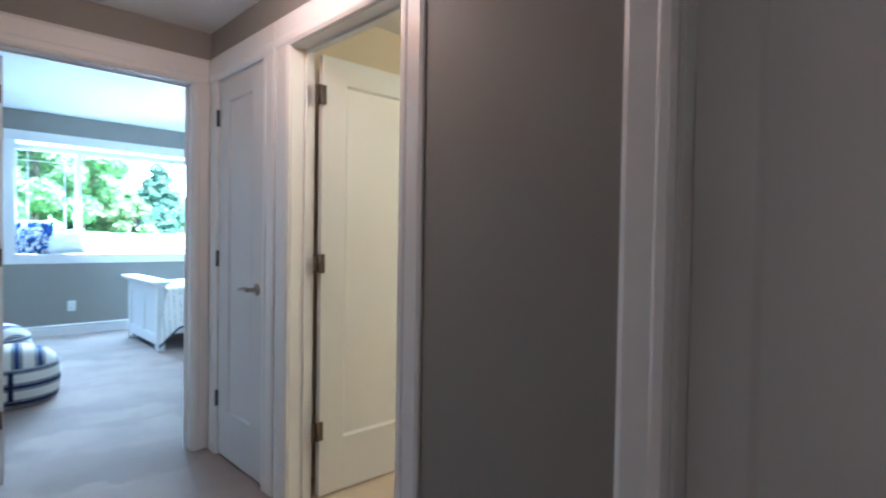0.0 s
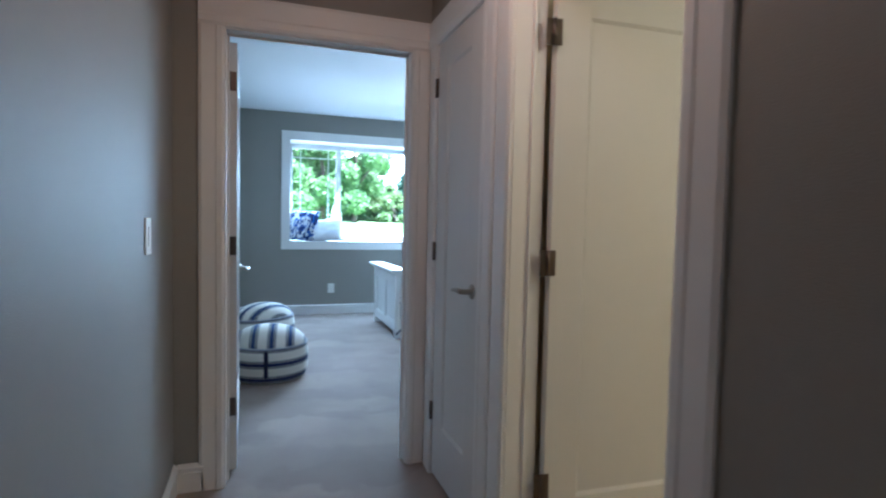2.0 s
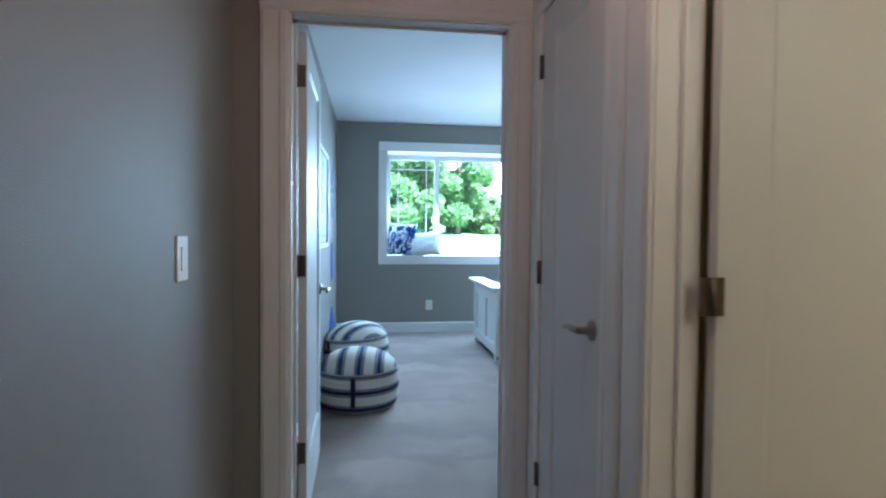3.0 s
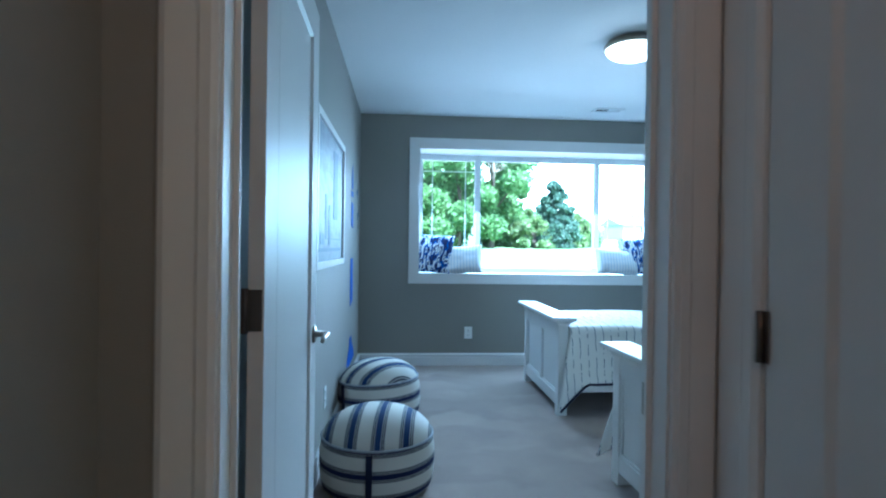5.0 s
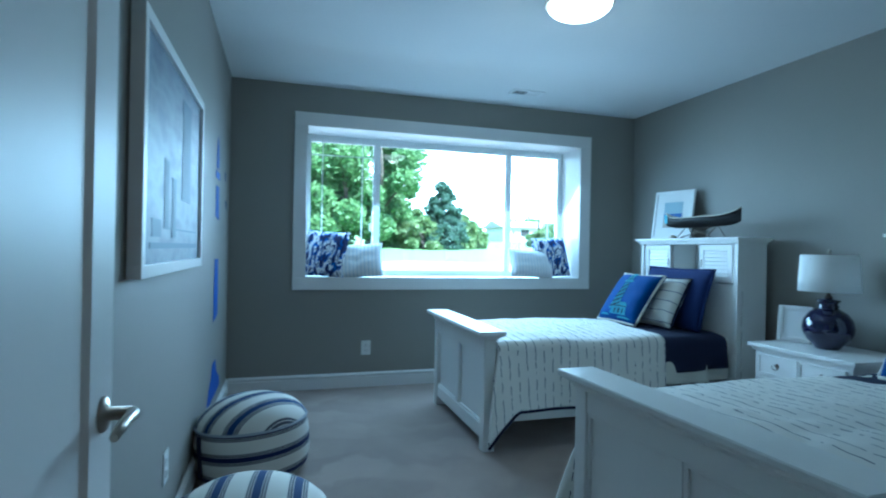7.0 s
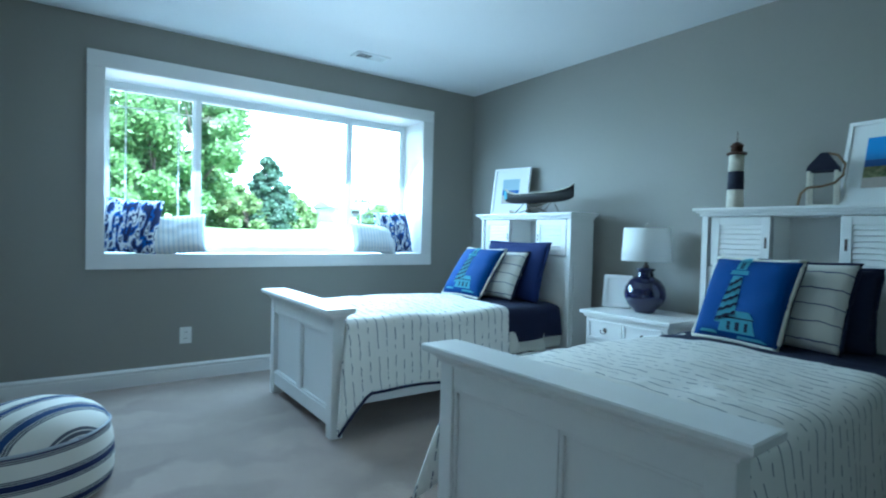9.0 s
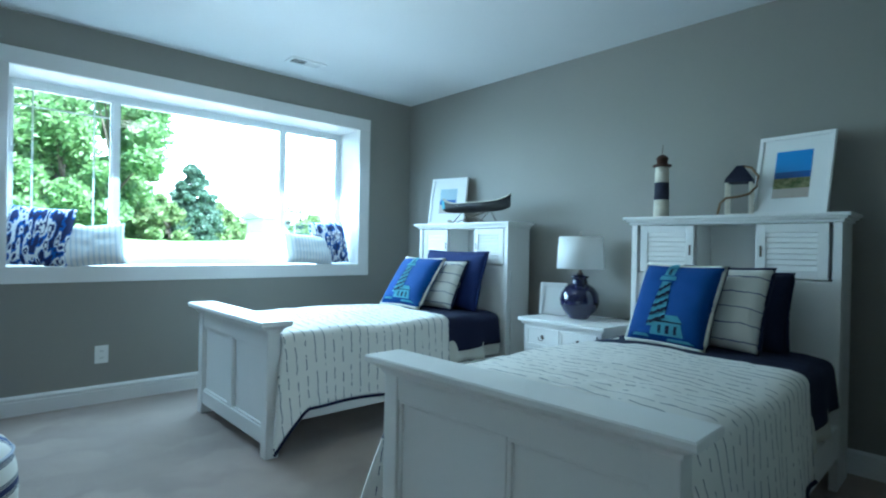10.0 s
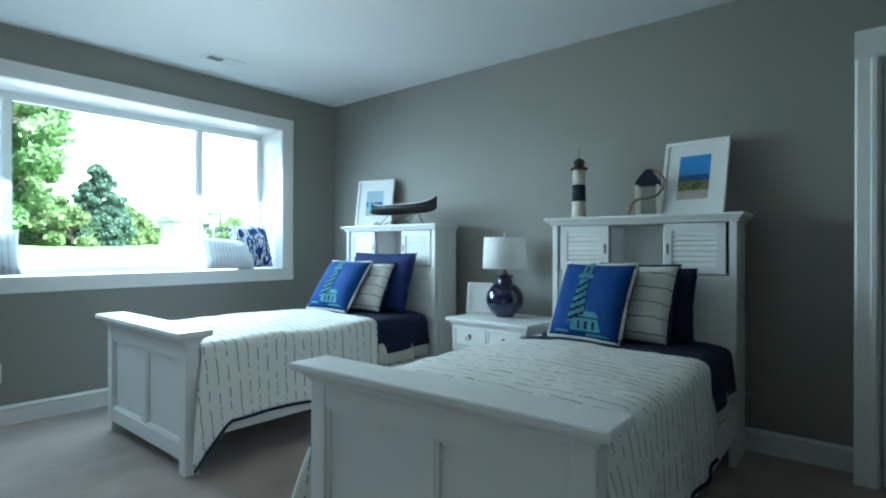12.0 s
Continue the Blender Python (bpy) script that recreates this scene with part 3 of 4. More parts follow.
# ---- framed sketch and painted lighthouse on the side wall ----
pic = thing("wall_picture", pose(-5.52, LY, 1.56), "large white-framed blue-grey nautical sketch on the wall", "picture")
PW, PH = 0.60, 0.41
part("picture_frame", boxes((-PW, 0.004, -PH, PW, 0.045, -PH + 0.04), (-PW, 0.004, PH - 0.04, PW, 0.045, PH), (-PW, 0.004, -PH + 0.04, -PW + 0.04, 0.045, PH - 0.04), (PW - 0.04, 0.004, -PH + 0.04, PW, 0.045, PH - 0.04), bevel=0.002), M_TRIM, pic)
part("print", boxes((-PW + 0.04, 0.006, -PH + 0.04, PW - 0.04, 0.03, PH - 0.04)), M_SKETCH, pic, "grey-blue sketched print under glass")
for a, b, c, d in ((-0.3, -0.12, -0.1, 0.30), (0.02, -0.28, 0.10, -0.05), (0.16, -0.25, 0.24, 0.0), (0.28, -0.28, 0.42, -0.22), (-0.5, -0.32, 0.45, -0.30), (-0.5, -0.25, 0.2, -0.243)):
    part("drawn_shape", boxes((a, 0.029, b, c, 0.0315, d)), M_DECAL2, pic)


def decal(outline, material, label, x, z):
    bm = bmesh.new()
    f = bm.faces.new([bm.verts.new((x + a, LY + 0.0015, z + b)) for a, b in outline])
    r = bmesh.ops.extrude_face_region(bm, geom=[f])
    for v in r["geom"]:
        if isinstance(v, bmesh.types.BMVert):
            v.co.y += 0.002
    bmesh.ops.recalc_face_normals(bm, faces=bm.faces)
    return bm


mural = thing("lighthouse_mural", pose(0, 0, 0), "blue lighthouse silhouette painted on the grey wall", "wall decal")
for o in (((-0.34, 0.22), (0.36, 0.22), (0.27, 0.33), (0.16, 0.37), (0.10, 0.46), (-0.06, 0.46), (-0.14, 0.36), (-0.28, 0.30)),
          ((-0.13, 0.77), (0.10, 0.74), (0.085, 1.16), (-0.115, 1.16)), ((-0.105, 1.43), (0.08, 1.45), (0.07, 1.66), (-0.095, 1.66)),
          ((-0.12, 1.71), (0.10, 1.71), (0.10, 1.76), (-0.12, 1.76)), ((-0.07, 1.78), (0.055, 1.78), (0.055, 1.88), (-0.01, 2.0), (-0.07, 1.88))):
    part("painted_shape", decal(o, M_DECAL, "", -7.12, 0), M_DECAL, mural)
for gx, gz in ((-6.35, 1.20), (-7.62, 1.78), (-7.70, 1.56)):
    g = thing("gull_decal", pose(0, 0, 0), "small grey painted gull on the wall", "wall decal", "gulls on the wall")
    part("wing", decal(((-0.07, 0.02), (0, -0.03), (0.01, 0.0), (-0.03, 0.045)), M_DECAL2, "", gx, gz), M_DECAL2, g)
    part("wing", decal(((0.01, 0.0), (0.0, -0.03), (0.07, 0.03), (0.04, 0.045)), M_DECAL2, "", gx, gz), M_DECAL2, g)

# ---- beds ----


def louvre_door(parent, x0, x1, z0, z1, y, knob_side):
    d = part("cabinet_door", boxes((x0, y, z0, x0 + 0.045, y + 0.02, z1), (x1 - 0.045, y, z0, x1, y + 0.02, z1), (x0 + 0.045, y, z0, x1 - 0.045, y + 0.02, z0 + 0.045), (x0 + 0.045, y, z1 - 0.045, x1 - 0.045, y + 0.02, z1), bevel=0.002), M_FURN, parent, "white louvred sliding door")
    part("door_backing", boxes((x0 + 0.04, y + 0.016, z0 + 0.04, x1 - 0.04, y + 0.02, z1 - 0.04)), M_FURN, d)
    n_ = 7
    for k in range(n_):
        z = z0 + 0.055 + (z1 - z0 - 0.11) * k / (n_ - 1)
        bm = bmesh.new()
        box(bm, x0 + 0.046, -0.0035, -0.016, x1 - 0.046, 0.0035, 0.016, 0.001, m=Matrix.Translation((0, y + 0.010, z)) @ Matrix.Rotation(radians(-24), 4, "X"))
        part("slat", bm, M_FURN, d)
    xk = x1 - 0.022 if knob_side > 0 else x0 + 0.022
    part("pull", boxes((xk - 0.006, y - 0.002, z0 + 0.11, xk + 0.006, y + 0.002, z0 + 0.17), bevel=0.001), M_BRONZE, d, "dark recessed pull")


def soft_sheet(fn, nu, nv, thick=0.012):
    """A cloth surface from fn(u, v), with thickness."""
    bm = bmesh.new()
    g = [[bm.verts.new(fn(i / nu, j / nv)) for j in range(nv + 1)] for i in range(nu + 1)]
    for i in range(nu):
        for j in range(nv):
            bm.faces.new((g[i][j], g[i + 1][j], g[i + 1][j + 1], g[i][j + 1])).smooth = True
    bmesh.ops.recalc_face_normals(bm, faces=bm.faces)
    if sum(f.normal.z for f in bm.faces) < 0:
        bmesh.ops.reverse_faces(bm, faces=bm.faces)
    bmesh.ops.solidify(bm, geom=bm.faces[:], thickness=thick)
    for f in bm.faces:
        f.smooth = True
    return bm


def drape(half, top, y0, y1, hem, flare=0.03, wav=0.012, seed=0.0, point=0.0, crown=0.025, left=1.0):
    """Cover hanging over both long sides of a mattress; u runs across, v along it."""
    drop = top - hem
    total = 2 * (half + drop)

    def fn(u, v):
        s = (u - 0.5) * total
        y = y0 + (y1 - y0) * v
        a = abs(s)
        sg = 1 if s > 0 else -1
        r = 0.05
        soft = 0.013 * noise.noise(Vector((s * 3, y * 3, seed))) + 0.006 * noise.noise(Vector((s * 9, y * 9, seed + 4))) + 0.003 * noise.noise(Vector((s * 22, y * 22, seed)))
        if a < half - r:
            return Vector((s, y, top + crown * (1 - (a / half) ** 2) + soft))
        t = a - (half - r)
        if t < r * 1.57:
            k = t / r
            return Vector((sg * (half - r + r * math.sin(k)), y, top - r + r * math.cos(k) + soft))
        d = t - r * 1.57
        f = d / drop
        fold = wav * f * math.sin(y * 17 + seed + 2 * noise.noise(Vector((y * 2, seed, 0))))
        ex = point * f * max(0.0, 1 - v * 11) * (1.0 if s > 0 else left)
        near = max(0.0, 1 - v * 3.2) ** 1.5 * (1.0 if s > 0 else left) if point else 0.0
        return Vector((sg * (half + (flare + 0.10 * near) * f + fold + 0.1 * ex), y - 0.25 * ex, top - r - d * (1 + 1.0 * ex) + 0.012 * math.sin(y * 4 + seed) * f))
    return fn


def make_bed(m, label):
    """Local frame: y runs from the foot (0) to the wall (2.28), x across."""
    bed = thing("bed", m, label, "bed", "pair of beds")
    H = 0.56
    foot = part("footboard", boxes((-H + 0.075, 0.015, 0.60, H - 0.075, 0.075, 0.70), (-H + 0.075, 0.015, 0.07, H - 0.075, 0.075, 0.16), (-0.035, 0.018, 0.16, 0.035, 0.072, 0.60), bevel=0.004), M_FURN, bed, "white panelled footboard")
    for s in (-1, 1):
        part("post", boxes((s * H - (0.075 if s > 0 else 0), 0.01, 0.0, s * H + (0.075 if s < 0 else 0), 0.085, 0.70), bevel=0.005), M_FURN, foot)
        x0, x1 = (-H + 0.075, -0.035) if s < 0 else (0.035, H - 0.075)
        part("panel", boxes((x0, 0.034, 0.155, x1, 0.056, 0.605)), M_FURN, foot)
        part("panel_moulding", boxes((x0, 0.022, 0.585, x1, 0.036, 0.601), (x0, 0.022, 0.159, x1, 0.036, 0.175), (x0, 0.022, 0.175, x0 + 0.016, 0.036, 0.585), (x1 - 0.016, 0.022, 0.175, x1, 0.036, 0.585), bevel=0.003), M_FURN, foot)
        part("side_rail", boxes((s * 0.535 - 0.014, 0.08, 0.175, s * 0.535 + 0.014, 1.98, 0.33), bevel=0.003), M_FURN, bed)
    cap = ((0, 0.69), (0.006, 0.69), (0.012, 0.705), (0.030, 0.718), (0.052, 0.728), (0.056, 0.736), (0.056, 0.752), (0.052, 0.757), (-0.10, 0.757), (-0.10, 0.69))
    bm = bmesh.new()
    rings = []
    for o, z in cap[:8]:   # crown moulding round the top
        rings.append([bm.verts.new((x, y, z)) for x, y in ((-H - o, 0.01 - o), (H + o, 0.01 - o), (H + o, 0.085 + o * 0.8), (-H - o, 0.085 + o * 0.8))])
    for a, b in zip(rings, rings[1:]):
        for k in range(4):
            bm.faces.new((a[k], a[(k + 1) % 4], b[(k + 1) % 4], b[k]))
    bm.faces.new(rings[-1]); bm.faces.new(list(reversed(rings[0])))
    part("cap_rail", bm, M_FURN, foot)
    # bookcase headboard
    y0, y1, W = 1.98, 2.25, 0.545
    head = part("headboard", boxes((-W + 0.03, y1 - 0.012, 0.10, W - 0.03, y1, 1.35), bevel=0.002), M_FURN, bed, "white bookcase headboard with louvred doors")
    part("front_panel", boxes((-W + 0.03, y0 + 0.012, 0.16, W - 0.03, y0 + 0.03, 1.035), bevel=0.002), M_FURN, head)
    part("shelf", boxes((-W + 0.03, y0 + 0.03, 1.02, W - 0.03, y1 - 0.012, 1.04), bevel=0.002), M_FURN, head)
    for x in (-0.17, 0.155):
        part("divider", boxes((x, y0 + 0.03, 1.04, x + 0.015, y1 - 0.012, 1.335), bevel=0.002), M_FURN, head)
    for s in (-1, 1):
        a, b = (s * W - 0.035, s * W + 0.0) if s > 0 else (-W, -W + 0.035)
        part("side_panel", boxes((a, y0, 0, b, y0 + 0.04, 1.34), (a, y0 + 0.052, 0, b, y1, 1.34), (a, y0 + 0.04, 0, b, y0 + 0.052, 0.13), (a, y0 + 0.04, 0.40, b, y0 + 0.052, 0.43), (a, y0 + 0.04, 0.70, b, y0 + 0.052, 0.73), (a, y0 + 0.04, 0.99, b, y0 + 0.052, 1.34)), M_FURN, head)
    part("top_rail", boxes((-W + 0.035, y0 + 0.004, 1.335, W - 0.035, y1, 1.35)), M_FURN, head)
    part("cap_moulding", boxes((-W - 0.012, y0 - 0.014, 1.338, W + 0.012, y1 + 0.0, 1.356), (-W - 0.028, y0 - 0.032, 1.356, W + 0.028, y1 + 0.005, 1.368), (-W - 0.042, y0 - 0.046, 1.368, W + 0.042, y1 + 0.008, 1.386), bevel=0.004), M_FURN, head)
    louvre_door(head, -0.49, -0.165, 1.045, 1.332, y0 + 0.004, 1)
    louvre_door(head, 0.165, 0.49, 1.045, 1.332, y0 + 0.004, -1)
    bm = bmesh.new()
    box(bm, -0.51, 0.095, 0.33, 0.51, 1.97, 0.655, 0.05)
    part("mattress", bm, M_CREAM, bed, "white mattress")
    part("slats", boxes(*[(-0.52, 0.2 + 0.25 * k, 0.30, 0.52, 0.28 + 0.25 * k, 0.33) for k in range(7)]), M_WOODNAVY, bed)
    return bed


def make_covers(m, left):
    c = new("bedspread", mesh_of("bedspread", soft_sheet(drape(0.545, 0.672, 0.105, 1.36, 0.265, seed=1.0, point=0.5, left=left), 84, 90), M_SPREAD))
    c.matrix_world = m
    tagged(c, "white coverlet with broken dark thread lines and navy hem", "bedspread", "bed covers")
    fn = drape(0.549, 0.674, 0.105, 1.36, 0.265, seed=1.0, point=0.5, left=left)
    for u in (0.0, 1.0):
        pts = [fn(u, k / 60) for k in range(61)]
        part("hem", tube(pts, 0.0085, 6), M_NAVY, c, "navy bound hem")
    s = new("bed_sheet", mesh_of("bed_sheet", soft_sheet(drape(0.54, 0.664, 1.30, 1.90, 0.45, flare=0.015, seed=6.0, crown=0.02), 60, 36), M_NAVY))
    s.matrix_world = m
    tagged(s, "navy blue folded-back bed sheet", "bed sheet", "bed covers")
    sk = new("under_sheet", mesh_of("under_sheet", soft_sheet(drape(0.528, 0.655, 1.25, 1.72, 0.36, flare=0.02, seed=3.0, wav=0.02, crown=0.015), 50, 30), M_CREAM))
    sk.matrix_world = m
    tagged(sk, "pale rumpled under sheet below the navy sheet", "bed sheet", "bed covers")


def cushion_bm(w, h, t, nu=22, pinch=0.05):
    """Plump cushion in the xz plane with pulled corners."""
    bm = bmesh.new()
    sides = []
    for s in (-1, 1):
        g = []
        for i in range(nu + 1):
            row = []
            for j in range(nu + 1):
                a, b = i / nu * 2 - 1, j / nu * 2 - 1
                e = max(abs(a), abs(b))
                bulge = max(0.0, (1 - a ** 4) * (1 - b ** 4)) ** 0.6
                k = 1 - pinch * (1 - min(abs(a), abs(b)) ** 2) * e ** 3
                wr = 0.006 * noise.noise(Vector((a * 3, b * 3, s * 2 + w * 9)))
                row.append(bm.verts.new((a * w / 2 * k, s * (t / 2 * bulge + 0.001) + wr * bulge, b * h / 2 * k)))
            g.append(row)
        for i in range(nu):
            for j in range(nu):
                q = (g[i][j], g[i + 1][j], g[i + 1][j + 1], g[i][j + 1])
                bm.faces.new(q if s < 0 else tuple(reversed(q))).smooth = True
        sides.append(g)
    bmesh.ops.remove_doubles(bm, verts=bm.verts, dist=0.0025)
    return bm


def edge_piping(w, h, pinch=0.05, n_=14):
    pts = []
    for (a0, b0), (a1, b1) in (((-1, -1), (1, -1)), ((1, -1), (1, 1)), ((1, 1), (-1, 1)), ((-1, 1), (-1, -1))):
        for i in range(n_):
            a, b = a0 + (a1 - a0) * i / n_, b0 + (b1 - b0) * i / n_
            k = 1 - pinch * (1 - min(abs(a), abs(b)) ** 2)
            pts.append((a * w / 2 * k, 0, b * h / 2 * k))
    pts.append(pts[0])
    return pts


def cushion(m, w, h, t, material, label, pipe=None, group="cushions on the beds"):
    ob = new("cushion", mesh_of("cushion", cushion_bm(w, h, t), material))
    ob.matrix_world = m
    tagged(ob, label, "cushion", group)
    if pipe:
        part("piping", tube(edge_piping(w, h), 0.011, 6), pipe, ob)
    return ob


def lift(x, z, w, h, t):
    a, b = 2 * x / w, 2 * z / h
    return -(t / 2 * max(0.0, (1 - a ** 4) * (1 - b ** 4)) ** 0.6) - 0.004


def applique(parent, outline, w, h, t, material, thick=0.003):
    """A flat shape sewn on a cushion's front, following its bulge."""
    bm = bmesh.new()
    n_ = 8
    (x0, x1, z0), (x2, x3, z1) = outline
    g = []
    for j in range(n_ + 1):
        f = j / n_
        l_, r_ = x0 + (x2 - x0) * f, x1 + (x3 - x1) * f
        z = z0 + (z1 - z0) * f
        g.append([bm.verts.new((l_ + (r_ - l_) * i / 4, lift(l_ + (r_ - l_) * i / 4, z, w, h, t), z)) for i in range(5)])
    for j in range(n_):
        for i in range(4):
            bm.faces.new((g[j][i], g[j][i + 1], g[j + 1][i + 1], g[j + 1][i]))
    bmesh.ops.solidify(bm, geom=bm.faces[:], thickness=thick)
    return part("applique", bm, material, parent)


def lighthouse_cushion(m, label, size):
    w = h = size
    t = 0.15
    c = cushion(m, w, h, t, M_BLUE, label, M_CREAM)
    part("ticking_edge", tube(edge_piping(w + 0.012, h + 0.012), 0.005, 6), M_NAVY, c, "navy line along the cream edge", Matrix.Translation((0, 0.012, 0)))
    for o in (((-0.078, 0.025, -0.15), (-0.05, 0.002, 0.10)), ((-0.07, 0.026, 0.108), (-0.065, 0.022, 0.132)), ((-0.05, 0.006, 0.136), (-0.05, 0.006, 0.185)), ((-0.058, 0.014, 0.188), (-0.032, -0.010, 0.222)),
              ((-0.055, 0.135, -0.19), (-0.04, 0.115, -0.125)), ((-0.04, 0.12, -0.118), (-0.015, 0.09, -0.085)), ((-0.17, -0.06, -0.205), (-0.15, -0.075, -0.192)), ((0.04, 0.19, -0.212), (0.05, 0.16, -0.20))):
        applique(c, o, w, h, t, M_PALEBLUE)
    for z, k, a0, a1 in ((-0.115, 1, -0.076, 0.024), (-0.07, 1, -0.07, 0.02), (-0.025, 1, -0.065, 0.014), (0.02, 1, -0.058, 0.01), (0.065, 1, -0.053, 0.005)):   # dark slanting bands
        bm = bmesh.new()
        g = []
        for i in range(9):
            x = a0 + (a1 - a0) * i / 8
            zz = z + k * 0.022 * (i / 4 - 1) + 0.004 * math.sin(i * 2.1)
            y = lift(x, zz, w, h, t) - 0.0042
            e = 0.004 + 0.007 * abs(math.sin(i * 1.3 + z * 40))
            g.append((bm.verts.new((x, y, zz - e)), bm.verts.new((x, y, zz + e))))
        for a, b in zip(g, g[1:]):
            bm.faces.new((a[0], b[0], b[1], a[1]))
        bmesh.ops.solidify(bm, geom=bm.faces[:], thickness=0.002)
        part("stitched_band", bm, M_INK, c)
    for x, z, ww in ((0.0, -0.16, 0.018), (0.045, -0.16, 0.022), (0.09, -0.16, 0.016), (0.04, -0.121, 0.16), (-0.022, 0.162, 0.02)):
        applique(c, ((x - ww / 2, x + ww / 2, z - (0.02 if ww < 0.05 else 0.004)), (x - ww / 2, x + ww / 2, z + (0.02 if ww < 0.05 else 0.004))), w, h, t, M_INK, 0.0055)
    return c


def make_pillows(m, by_window):
    if by_window:
        lighthouse_cushion(m @ pose(-0.09, 1.53, 0.885, -36, 0, 3), "royal blue cushion with an appliqued pale lighthouse", 0.47)
        cushion(m @ pose(0.06, 1.68, 0.872, -31, 0, 10), 0.44, 0.44, 0.14, M_PILSTRIPE, "white cushion with thin dark thread lines and navy edge", M_NAVY)
        cushion(m @ pose(0.05, 1.835, 0.90, -17, 0, 2), 0.70, 0.50, 0.12, M_NAVYBLUE, "navy blue flat pillow with pointed corners leaning on the headboard", M_NAVYBLUE)
    else:
        lighthouse_cushion(m @ pose(-0.115, 1.60, 0.892, -24, 0, -11), "royal blue cushion with an appliqued pale lighthouse", 0.455)
        cushion(m @ pose(0.065, 1.73, 0.885, -25, 0, -4), 0.46, 0.46, 0.15, M_PILSTRIPE, "white cushion with thin dark thread lines and navy edge", M_NAVY)
        cushion(m @ pose(0.045, 1.845, 0.865, -13, 0, 1), 0.64, 0.42, 0.22, M_NAVY, "plump navy blue pillow leaning on the headboard", M_NAVY)


BED_1 = pose(-6.82, 2.075, 0, 0, 0, 0)
BED_2 = pose(-4.60, 2.075, 0, 0, 0, 2.0)
for m_, l_ in ((BED_1, "white wooden twin bed with bookcase headboard beside the window"), (BED_2, "white wooden twin bed with bookcase headboard near the door")):
    make_bed(m_, l_)
    make_covers(m_, 0.0 if m_ is BED_1 else 1.0)
    make_pillows(m_, m_ is BED_1)

# ---- nightstand, lamp, small frame ----
ns = thing("nightstand", pose(-5.65, 4.12, 0) @ Matrix.Diagonal((0.94, 1, 1.035, 1)), "white two-drawer nightstand between the beds", "nightstand")
part("body", boxes((-0.335, -0.22, 0.06, 0.335, 0.25, 0.615), bevel=0.003), M_FURN, ns)
part("top", boxes((-0.352, -0.237, 0.612, 0.352, 0.255, 0.632), (-0.372, -0.257, 0.632, 0.372, 0.26, 0.657), bevel=0.005), M_FURN, ns)
for x in (-0.32, 0.27):
    for y in (-0.21, 0.19):
        part("foot", boxes((x, y, 0, x + 0.05, y + 0.05, 0.062)), M_FURN, ns)
for z0, z1, cols in ((0.47, 0.595, 2), (0.285, 0.45, 1), (0.09, 0.265, 1)):
    for k in range(cols):
        a = -0.305 + k * 0.31
        b = a + (0.30 if cols == 2 else 0.61)
        d = part("drawer", boxes((a, -0.232, z0, b, -0.221, z1), bevel=0.003), M_FURN, ns, "white drawer front with raised edge")
        part("drawer_moulding", boxes((a, -0.238, z1 - 0.014, b, -0.231, z1), (a, -0.238, z0, b, -0.231, z0 + 0.014), (a, -0.238, z0 + 0.014, a + 0.014, -0.231, z1 - 0.014), (b - 0.014, -0.238, z0 + 0.014, b, -0.231, z1 - 0.014)), M_FURN, d)
        pull = tube([((a + b) / 2 + 0.026 * math.cos(t_), -0.246 - 0.006 * abs(math.sin(t_)), (z0 + z1) / 2 + 0.004 - 0.022 * math.sin(t_)) for t_ in [math.pi * i / 10 for i in range(11)]], 0.0035, 8)
        h_ = part("pull", pull, M_BRONZE, d, "dark metal ring pull")
        part("back_plate", lathe(((0.016, 0), (0.012, 0.006)), 16), M_BRONZE, h_, "", Matrix.Translation(((a + b) / 2, -0.232, (z0 + z1) / 2 + 0.004)) @ Matrix.Rotation(math.pi / 2, 4, "X"))

tl = thing("table_lamp", pose(-5.67, 4.15, 0.681) @ Matrix.Diagonal((0.84, 0.84, 0.93, 1)), "navy ceramic jar lamp with white drum shade", "table lamp")
part("lamp_body", lathe(((0.075, 0), (0.085, 0.012), (0.088, 0.02), (0.135, 0.06), (0.162, 0.11), (0.166, 0.145), (0.155, 0.195), (0.12, 0.24), (0.075, 0.265), (0.062, 0.275), (0.068, 0.285), (0.062, 0.292), (0.058, 0.305), (0.075, 0.318), (0.078, 0.326), (0.04, 0.334), (0.03, 0.34)), 56), M_CERAMIC, tl, "glossy navy glazed ceramic body")
part("stem", lathe(((0.028, 0.338), (0.026, 0.35), (0.012, 0.36), (0.010, 0.62)), 20), M_BRONZE, tl)
bm = bmesh.new()
rings = []
for r, z in ((0.196, 0.385), (0.182, 0.63), (0.179, 0.63), (0.193, 0.385)):
    rings.append([bm.verts.new((r * math.cos(2 * math.pi * k / 56), r * math.sin(2 * math.pi * k / 56), z)) for k in range(56)])
for a, b in zip(rings, rings[1:] + rings[:1]):
    for k in range(56):
        bm.faces.new((a[k], a[(k + 1) % 56], b[(k + 1) % 56], b[k])).smooth = True
part("shade", bm, M_SHADE, tl, "white linen drum shade")
part("shade_ring", boxes((-0.184, -0.003, 0.600, 0.184, 0.003, 0.604), (-0.003, -0.184, 0.600, 0.003, 0.184, 0.604)), M_NICKEL, tl)
part("finial", lathe(((0.006, 0.60), (0.005, 0.640), (0.012, 0.646), (0.014, 0.656), (0.006, 0.666), (0.002, 0.672)), 16), M_NICKEL, tl)


